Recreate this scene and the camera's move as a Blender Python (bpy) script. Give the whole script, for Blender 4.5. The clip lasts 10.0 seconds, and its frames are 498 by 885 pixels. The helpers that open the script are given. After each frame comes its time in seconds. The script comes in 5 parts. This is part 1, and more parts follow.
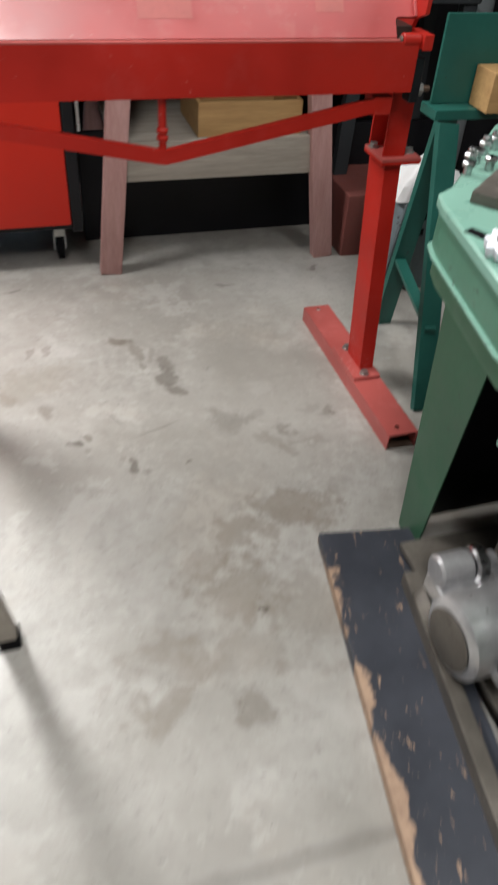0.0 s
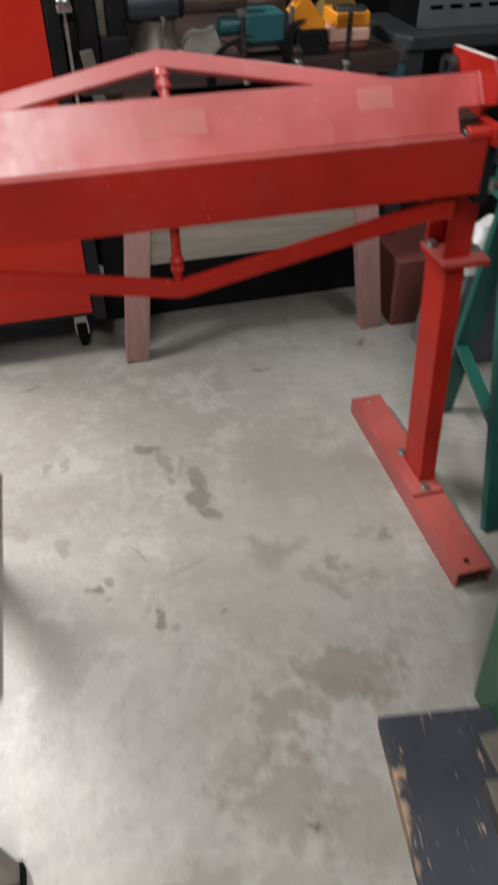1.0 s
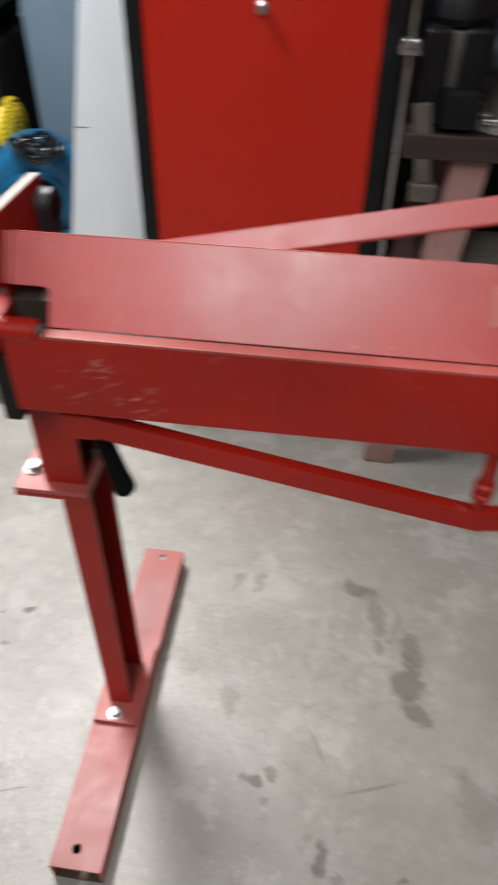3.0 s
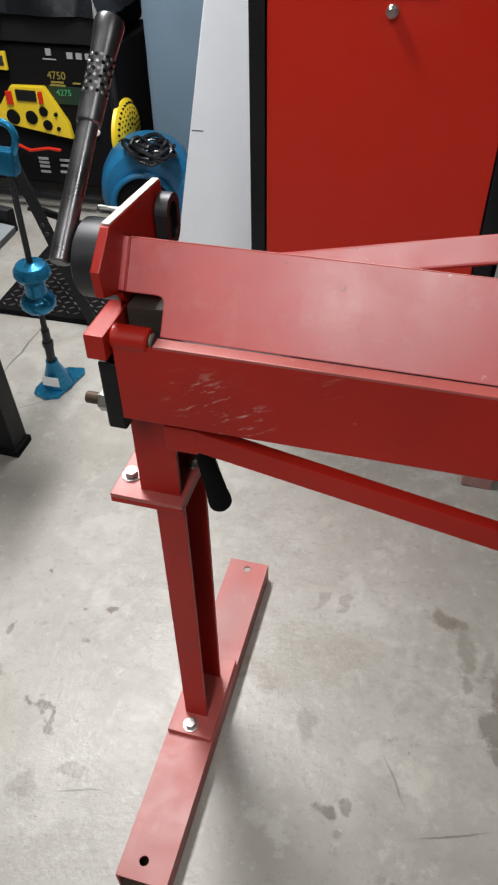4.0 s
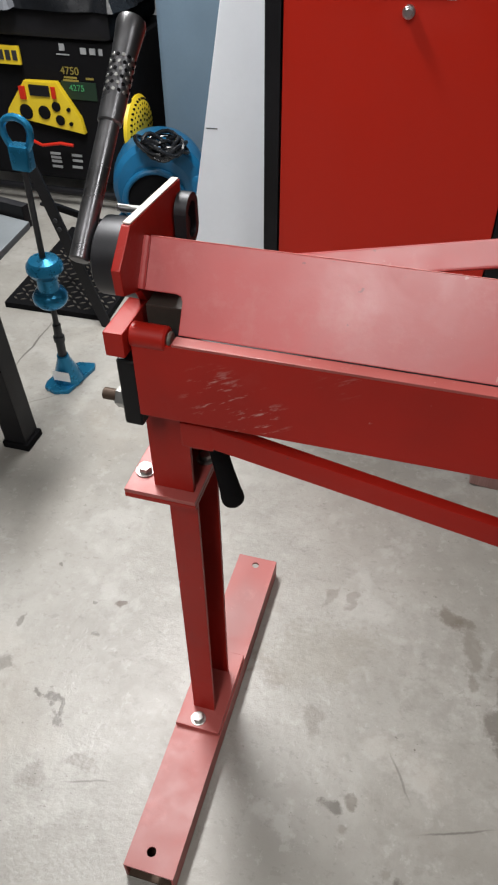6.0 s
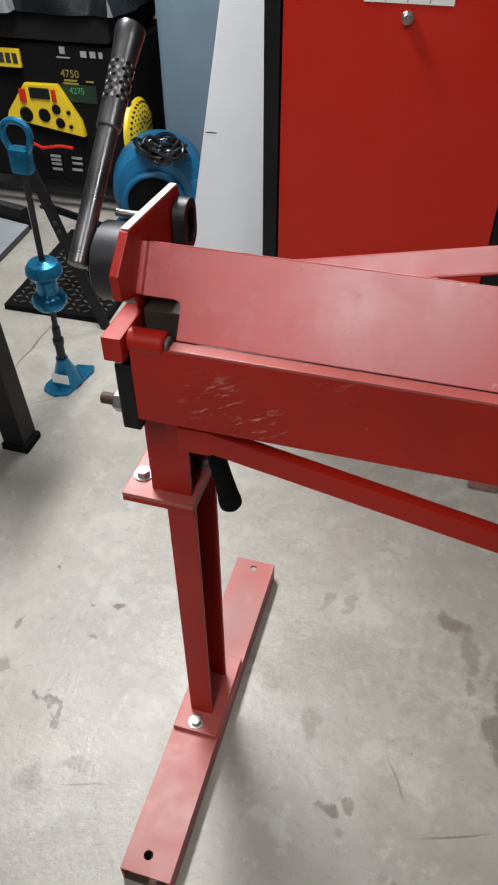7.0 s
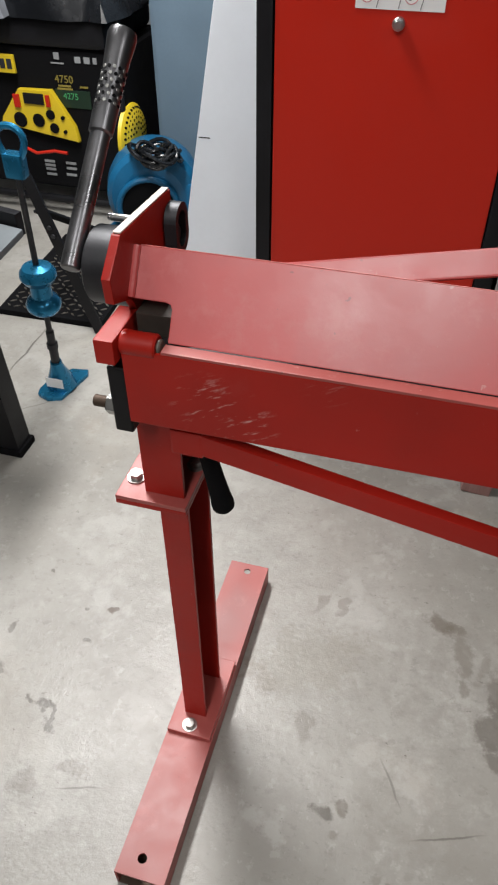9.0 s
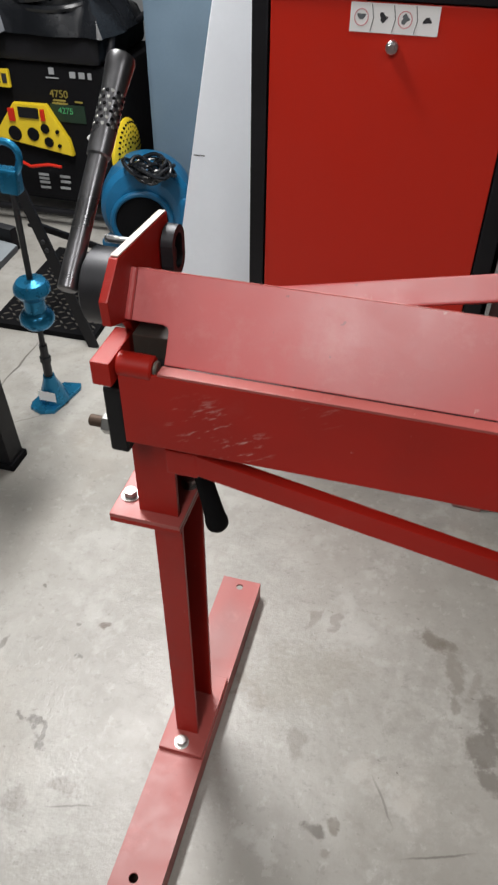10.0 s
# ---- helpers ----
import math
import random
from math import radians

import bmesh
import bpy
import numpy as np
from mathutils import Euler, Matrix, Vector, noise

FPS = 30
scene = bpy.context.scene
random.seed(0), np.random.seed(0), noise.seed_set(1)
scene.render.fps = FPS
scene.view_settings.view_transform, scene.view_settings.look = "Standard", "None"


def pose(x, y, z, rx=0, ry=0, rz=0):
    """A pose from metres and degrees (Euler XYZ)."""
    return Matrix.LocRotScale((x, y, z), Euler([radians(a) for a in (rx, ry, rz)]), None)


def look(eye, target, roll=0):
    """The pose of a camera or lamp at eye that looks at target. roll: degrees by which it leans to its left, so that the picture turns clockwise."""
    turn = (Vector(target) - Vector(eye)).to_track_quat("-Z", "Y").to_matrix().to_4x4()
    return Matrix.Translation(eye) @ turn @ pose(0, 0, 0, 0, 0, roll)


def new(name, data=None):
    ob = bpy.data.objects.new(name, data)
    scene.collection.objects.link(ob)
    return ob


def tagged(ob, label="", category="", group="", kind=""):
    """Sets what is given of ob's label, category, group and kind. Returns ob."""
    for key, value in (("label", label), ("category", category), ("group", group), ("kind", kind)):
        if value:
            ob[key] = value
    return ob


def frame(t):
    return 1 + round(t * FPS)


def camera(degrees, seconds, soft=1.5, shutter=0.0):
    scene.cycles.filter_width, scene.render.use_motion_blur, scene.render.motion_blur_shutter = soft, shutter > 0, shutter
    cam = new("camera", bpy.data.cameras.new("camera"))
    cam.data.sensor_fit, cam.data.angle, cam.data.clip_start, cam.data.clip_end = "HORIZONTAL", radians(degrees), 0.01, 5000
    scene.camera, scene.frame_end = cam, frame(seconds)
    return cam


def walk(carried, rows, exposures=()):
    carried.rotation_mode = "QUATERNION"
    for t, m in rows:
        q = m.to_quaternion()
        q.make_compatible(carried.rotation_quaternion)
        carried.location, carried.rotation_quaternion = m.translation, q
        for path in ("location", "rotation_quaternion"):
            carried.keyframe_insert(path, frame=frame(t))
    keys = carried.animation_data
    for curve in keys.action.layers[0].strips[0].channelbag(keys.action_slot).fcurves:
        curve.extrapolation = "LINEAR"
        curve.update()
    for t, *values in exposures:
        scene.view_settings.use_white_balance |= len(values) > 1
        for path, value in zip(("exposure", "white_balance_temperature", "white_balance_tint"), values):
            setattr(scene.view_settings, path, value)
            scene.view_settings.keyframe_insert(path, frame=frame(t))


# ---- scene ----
cam = camera(37.7, 10.0, soft=2.2, shutter=0.8)
PATH = [
    (0, (0.246, -1.188, 1.183), (0.745, 0.239, -0.127), 4.4),
    (0.3, (0.327, -1.074, 1.185), (0.824, 0.362, -0.116), 4.3),
    (0.5, (0.372, -1.01, 1.219), (0.843, 0.412, -0.106), 2.9),
    (0.6, (0.385, -0.973, 1.216), (0.836, 0.456, -0.109), 1.8),
    (1, (0.367, -0.829, 1.251), (0.737, 0.635, -0.061), -0.5),
    (1.5, (0.37, -0.639, 1.28), (0.713, 0.839, -0.023), 1.0),
    (2, (0.439, -0.424, 1.267), (0.602, 1.088, -0.032), 0.5),
    (2.5, (0.425, -0.358, 1.259), (0.412, 1.144, -0.063), -1.3),
    (3, (0.34, -0.341, 1.26), (0.153, 1.126, -0.087), 0.7),
    (3.2, (0.328, -0.331, 1.268), (0.03, 1.124, -0.073), -0.2),
    (4.3, (0.306, -0.306, 1.246), (-0.106, 1.12, -0.094), -1.2),
    (4.5, (0.311, -0.31, 1.251), (-0.096, 1.117, -0.089), -1.6),
    (5, (0.306, -0.31, 1.258), (-0.106, 1.115, -0.084), -1.5),
    (5.5, (0.3, -0.316, 1.257), (-0.119, 1.103, -0.089), -1.0),
    (7, (0.302, -0.315, 1.261), (-0.117, 1.108, -0.082), -0.5),
    (7.5, (0.304, -0.317, 1.264), (-0.114, 1.11, -0.074), -0.5),
    (8, (0.303, -0.317, 1.262), (-0.115, 1.112, -0.073), -0.5),
    (8.5, (0.305, -0.32, 1.266), (-0.109, 1.113, -0.066), -0.3),
    (9, (0.307, -0.319, 1.262), (-0.102, 1.115, -0.071), -0.3),
    (9.5, (0.304, -0.323, 1.267), (-0.099, 1.115, -0.063), -0.0),
    (10, (0.302, -0.317, 1.273), (-0.088, 1.142, -0.038), 0.6),
]
walk(cam, [(t, look(eye, target, roll)) for t, eye, target, roll in PATH], [(0, 0.42), (0.5, 0.3), (1.2, 0.25), (2.5, 0.18), (3.2, 0.02), (10, -0.05)])

# ---- world and lights ----
world = bpy.data.worlds.new("world")
scene.world = world
world.use_nodes = True
world.node_tree.nodes["Background"].inputs[0].default_value = (0.55, 0.6, 0.68, 1)
world.node_tree.nodes["Background"].inputs[1].default_value = 0.025


def ceiling_lamp_light(x, y, z, sx, sy, power, colour=(1.0, 0.985, 0.97)):
    data = bpy.data.lights.new("tube_light", "AREA")
    data.shape, data.size, data.size_y, data.energy, data.color = "RECTANGLE", sx, sy, power, colour
    ob = new("tube_light", data)
    ob.matrix_basis = pose(x, y, z)
    return ob


# First three placed from glare and bright floor; the last is added fill.
LAMPS = [(0.08, -1.4, 2.55, 0.3, 1.3, 42), (1.35, -0.25, 2.55, 0.24, 0.7, 10), (-0.6, 1.1, 2.2, 0.24, 0.9, 62), (-0.75, 2.05, 2.55, 0.24, 0.6, 18)]
for lx, ly, lz, sx, sy, power in LAMPS:
    ceiling_lamp_light(lx, ly, lz, sx, sy, power)


# ---- materials ----
class Nodes:
    """A small writer of node trees."""

    def __init__(self, name):
        self.mat = bpy.data.materials.new(name)
        self.mat.use_nodes = True
        self.tree = self.mat.node_tree
        self.shader = self.tree.nodes["Principled BSDF"]

    def put(self, socket, value):
        if hasattr(value, "links"):
            self.tree.links.new(value, socket)
        else:
            socket.default_value = value

    def add(self, kind, out=0, **values):
        node = self.tree.nodes.new(kind)
        for key, value in values.items():
            if key.startswith("i_"):
                self.put(node.inputs[int(key[2:])], value)
            elif key == "operation":
                node.operation = value
            elif key == "mode":
                node.feature = value
        return node.outputs[out]

    def math(self, operation, a, b=0.0, clamp=False):
        node = self.tree.nodes.new("ShaderNodeMath")
        node.operation, node.use_clamp = operation, clamp
        self.put(node.inputs[0], a)
        self.put(node.inputs[1], b)
        return node.outputs[0]

    def coords(self, world_space=False):
        if world_space:
            return self.add("ShaderNodeNewGeometry", 0)
        return self.add("ShaderNodeTexCoord", 3)

    def noise(self, scale, detail=4.0, rough=0.55, co=None, stretch=None):
        co = co or self.coords()
        if stretch:
            co = self.add("ShaderNodeVectorMath", operation="MULTIPLY", i_0=co, i_1=stretch)
        node = self.tree.nodes.new("ShaderNodeTexNoise")
        self.put(node.inputs["Vector"], co)
        node.inputs["Scale"].default_value = scale
        node.inputs["Detail"].default_value = detail
        node.inputs["Roughness"].default_value = rough
        return node.outputs[0]

    def step(self, value, low, high, to_low=0.0, to_high=1.0):
        node = self.tree.nodes.new("ShaderNodeMapRange")
        self.put(node.inputs[0], value)
        for k, v in zip((1, 2, 3, 4), (low, high, to_low, to_high)):
            self.put(node.inputs[k], v)
        return node.outputs[0]

    def mix(self, factor, a, b):
        node = self.tree.nodes.new("ShaderNodeMix")
        node.data_type = "RGBA"
        self.put(node.inputs[0], factor)
        for k, v in ((6, a), (7, b)):
            self.put(node.inputs[k], v if hasattr(v, "links") else (*v, 1) if len(v) == 3 else v)
        return node.outputs[2]

    def bump(self, height, strength, distance=0.002):
        node = self.tree.nodes.new("ShaderNodeBump")
        node.inputs["Strength"].default_value = strength
        node.inputs["Distance"].default_value = distance
        self.put(node.inputs["Height"], height)
        self.tree.links.new(node.outputs[0], self.shader.inputs["Normal"])

    def finish(self, colour, rough, metal=0.0, coat=0.0):
        self.put(self.shader.inputs["Base Color"], colour if hasattr(colour, "links") else (*colour, 1))
        self.put(self.shader.inputs["Roughness"], rough)
        self.put(self.shader.inputs["Metallic"], metal)
        self.shader.inputs["Coat Weight"].default_value = coat
        return self.mat


def scaled(c, k):
    return tuple(min(1.0, v * k) for v in c)


def paint(name, c, rough=0.35, metal=0.0, wear=None, wear_amount=0.0, grain=0.15, bump=0.08, coat=0.0, scale=1.0):
    """Paint, plastic or metal with blotches, fine grain, smudges in the gloss and chipped spots."""
    n = Nodes(name)
    big, fine = n.noise(7 * scale, 3), n.noise(90 * scale, 4)
    col = n.mix(n.step(big, 0.3, 0.7), scaled(c, 1 - grain), scaled(c, 1 + grain))
    col = n.mix(n.step(fine, 0.35, 0.75, 0, 0.35), col, scaled(c, 1 - 1.6 * grain))
    if wear:
        chips = n.step(n.noise(38 * scale, 5, 0.65, stretch=(1.0, 0.7, 1.3)), 0.70 - 0.1 * wear_amount, 0.74 - 0.1 * wear_amount)
        col = n.mix(chips, col, wear)
    smudge = n.step(n.noise(14 * scale, 5, 0.6), 0.3, 0.75, max(0.03, rough - 0.1), min(1.0, rough + 0.14))
    n.bump(fine, bump, 0.001)
    return n.finish(col, smudge, metal, coat)


def red_paint(name, c, rough, scraped=(), shine=0.5, haze=0.26):
    """Brushed red machine enamel: rubbed pale clouds, a few dark nicks, and fine scratches where it was scraped."""
    n = Nodes(name)
    co = n.coords()
    cloud, grain = n.noise(5.5, 4), n.noise(160, 3)
    col = n.mix(n.step(cloud, 0.36, 0.64), scaled(c, 0.87), scaled(c, 1.10))
    rub = n.step(n.noise(12, 7, 0.72), 0.54, 0.70, 0.0, haze)
    col = n.mix(rub, col, (0.52, 0.15, 0.14))
    near = n.step(n.noise(3.2, 2), 0.64, 0.72, 0.0, 0.4)
    for place in scraped:
        node = n.tree.nodes.new("ShaderNodeVectorMath")
        node.operation = "DISTANCE"
        n.tree.links.new(co, node.inputs[0])
        node.inputs[1].default_value = (place[0], place[1], place[2] + 0.3)
        near = n.math("MAXIMUM", near, n.step(node.outputs["Value"], 0.012, 0.042, 0.75, 0.0))
    turned = n.tree.nodes.new("ShaderNodeMapping")
    n.tree.links.new(co, turned.inputs[0])
    turned.inputs[2].default_value = (0, radians(28), 0)
    lines = n.step(n.noise(95, 5, 0.68, turned.outputs[0], (0.35, 1, 1.7)), 0.56, 0.66)
    col = n.mix(n.math("MULTIPLY", lines, near), col, (0.62, 0.36, 0.33))
    nick = n.math("MULTIPLY", n.step(n.noise(150, 2, 0.5), 0.73, 0.76), n.step(n.noise(4.5, 2), 0.58, 0.66))
    col = n.mix(n.math("MULTIPLY", nick, 0.6), col, (0.12, 0.03, 0.03))
    pale = n.math("MULTIPLY", n.step(n.noise(95, 3, 0.6, stretch=(1, 1.6, 0.7)), 0.70, 0.74), n.step(n.noise(6.5, 3), 0.50, 0.60))
    col = n.mix(n.math("MULTIPLY", pale, 0.55), col, (0.55, 0.30, 0.28))
    gloss = n.step(n.noise(11, 6, 0.65), 0.3, 0.75, rough - 0.06, rough + 0.14)
    n.bump(n.math("ADD", grain, n.math("MULTIPLY", n.noise(24, 3), 1.4)), 0.10, 0.0008)
    n.shader.inputs["Specular IOR Level"].default_value = shine
    return n.finish(col, gloss, 0.0, 0.0)


def concrete(name, stains, lines):
    """Sealed garage concrete with trowel clouds, pits, fixed stains, a painted patch of shade and hairline marks."""
    n = Nodes(name)
    co = n.coords(True)
    broad, mid, fine = n.noise(1.9, 5, 0.62, co), n.noise(8, 7, 0.68, co), n.noise(85, 5, 0.7, co)
    col = n.mix(n.step(broad, 0.40, 0.60), (0.285, 0.272, 0.246), (0.385, 0.374, 0.347))
    col = n.mix(n.step(mid, 0.50, 0.62, 0, 0.36), col, (0.245, 0.232, 0.21))
    col = n.mix(n.step(n.noise(26, 7, 0.74, co), 0.52, 0.60, 0, 0.26), col, (0.28, 0.262, 0.238))
    col = n.mix(n.step(fine, 0.5, 0.72, 0, 0.25), col, (0.26, 0.24, 0.215))
    flecks = n.step(n.noise(38, 6, 0.72, co, (1.0, 1.3, 1.0)), 0.57, 0.62, 0, 0.34)
    col = n.mix(flecks, col, (0.20, 0.188, 0.168))
    chalk = n.step(n.noise(31, 6, 0.7, co, (1.2, 1.0, 1.0)), 0.58, 0.64, 0, 0.3)
    col = n.mix(chalk, col, (0.46, 0.45, 0.425))
    pale = n.step(n.noise(5.3, 6, 0.68, co), 0.54, 0.60, 0, 0.5)
    col = n.mix(pale, col, (0.435, 0.424, 0.40))
    ochre = n.step(n.noise(2.6, 4, 0.6, co), 0.55, 0.68, 0, 0.35)
    col = n.mix(ochre, col, (0.31, 0.268, 0.218))
    warp = n.tree.nodes.new("ShaderNodeTexNoise")
    warp.inputs["Scale"].default_value, warp.inputs["Detail"].default_value = 13, 5
    n.put(warp.inputs["Vector"], co)
    shift = n.add("ShaderNodeVectorMath", operation="SUBTRACT", i_0=warp.outputs[1], i_1=(0.5, 0.5, 0.5))
    ragged = n.step(n.noise(34, 6, 0.75, co), 0.33, 0.67, -0.42, 0.42)
    thin = n.step(n.noise(15, 5, 0.7, co), 0.35, 0.62, 0.8, 1.0)
    blotted = None
    for x, y, rx, ry, turn, dark, wobble, tint in stains:
        moved = n.add("ShaderNodeVectorMath", operation="MULTIPLY", i_0=shift, i_1=(1.7 * wobble, 1.7 * wobble, 0))
        moved = n.add("ShaderNodeVectorMath", operation="ADD", i_0=co, i_1=moved)
        node = n.tree.nodes.new("ShaderNodeMapping")
        node.vector_type = "TEXTURE"
        n.put(node.inputs[0], moved)
        node.inputs[1].default_value, node.inputs[2].default_value = (x, y, 0), (0, 0, radians(turn))
        node.inputs[3].default_value = (rx, ry, 1)
        length = n.tree.nodes.new("ShaderNodeVectorMath")
        length.operation = "LENGTH"
        n.tree.links.new(node.outputs[0], length.inputs[0])
        blot = n.math("MULTIPLY", n.step(n.math("ADD", length.outputs["Value"], ragged), 0.62, 1.12, dark, 0.0), thin)
        col = n.mix(blot, col, tint)
        blotted = blot if blotted is None else n.math("MAXIMUM", blotted, blot)
    specks = n.math("MULTIPLY", n.step(n.noise(48, 5, 0.7, co, (1.0, 1.6, 1.0)), 0.635, 0.70), n.step(n.noise(3.6, 3, 0.5, co), 0.40, 0.56))
    col = n.mix(n.math("MULTIPLY", specks, 0.65), col, (0.12, 0.108, 0.094))
    crumbs = n.math("MULTIPLY", n.step(n.noise(92, 4, 0.65, co), 0.675, 0.70), n.step(n.noise(5.0, 4, 0.6, co), 0.50, 0.60))
    col = n.mix(n.math("MULTIPLY", crumbs, 0.8), col, (0.085, 0.07, 0.055))
    for x, y, reach, turn, thick, dark in lines:
        moved = n.add("ShaderNodeVectorMath", operation="MULTIPLY", i_0=shift, i_1=(0.02, 0.02, 0))
        moved = n.add("ShaderNodeVectorMath", operation="ADD", i_0=co, i_1=moved)
        node = n.tree.nodes.new("ShaderNodeMapping")
        node.vector_type = "TEXTURE"
        n.put(node.inputs[0], moved)
        node.inputs[1].default_value, node.inputs[2].default_value = (x, y, 0), (0, 0, radians(turn))
        node.inputs[3].default_value = (reach, thick, 1)
        length = n.tree.nodes.new("ShaderNodeVectorMath")
        length.operation = "LENGTH"
        n.tree.links.new(node.outputs[0], length.inputs[0])
        col = n.mix(n.step(length.outputs["Value"], 0.5, 1.1, dark, 0.0), col, (0.10, 0.09, 0.08))
    gloss = n.math("SUBTRACT", n.step(mid, 0.35, 0.68, 0.30, 0.46), n.math("MULTIPLY", blotted, 0.06))
    n.bump(n.math("ADD", fine, n.math("MULTIPLY", mid, 1.5)), 0.22, 0.004)
    return n.finish(col, gloss)


def wood(name, c, dark, scale=1.0, rough=0.6, axis=0):
    n = Nodes(name)
    stretch = [14.0, 14.0, 14.0]
    stretch[axis] = 1.1
    rings, fibre = n.noise(3.0 * scale, 4, 0.6, stretch=tuple(stretch)), n.noise(22 * scale, 3, 0.6, stretch=tuple(stretch))
    col = n.mix(n.step(rings, 0.3, 0.7), c, dark)
    col = n.mix(n.step(fibre, 0.45, 0.8, 0, 0.5), col, scaled(dark, 0.7))
    n.bump(fibre, 0.2, 0.001)
    return n.finish(col, rough)


def worn_coating(name):
    """Black anti-slip coating, rubbed through to bare plywood in specks and along one edge."""
    n = Nodes(name)
    co = n.coords()
    col = n.mix(n.step(n.noise(9, 5), 0.3, 0.7), (0.022, 0.026, 0.036), (0.045, 0.050, 0.064))
    bare = n.step(n.noise(52, 5, 0.65, stretch=(2.2, 0.5, 1)), 0.63, 0.68)
    part_x = n.tree.nodes.new("ShaderNodeSeparateXYZ")
    n.tree.links.new(co, part_x.inputs[0])
    edge = n.step(n.math("ADD", part_x.outputs[0], n.step(n.noise(9, 5, 0.6), 0.3, 0.7, -0.022, 0.035)), -0.079, -0.071, 1, 0)
    wear = n.math("MAXIMUM", bare, edge)
    col = n.mix(wear, col, n.mix(n.step(n.noise(50, 3), 0.35, 0.7), (0.42, 0.29, 0.20), (0.30, 0.20, 0.14)))
    n.bump(n.noise(180, 3), 0.3, 0.001)
    return n.finish(col, n.step(wear, 0, 1, 0.55, 0.75))


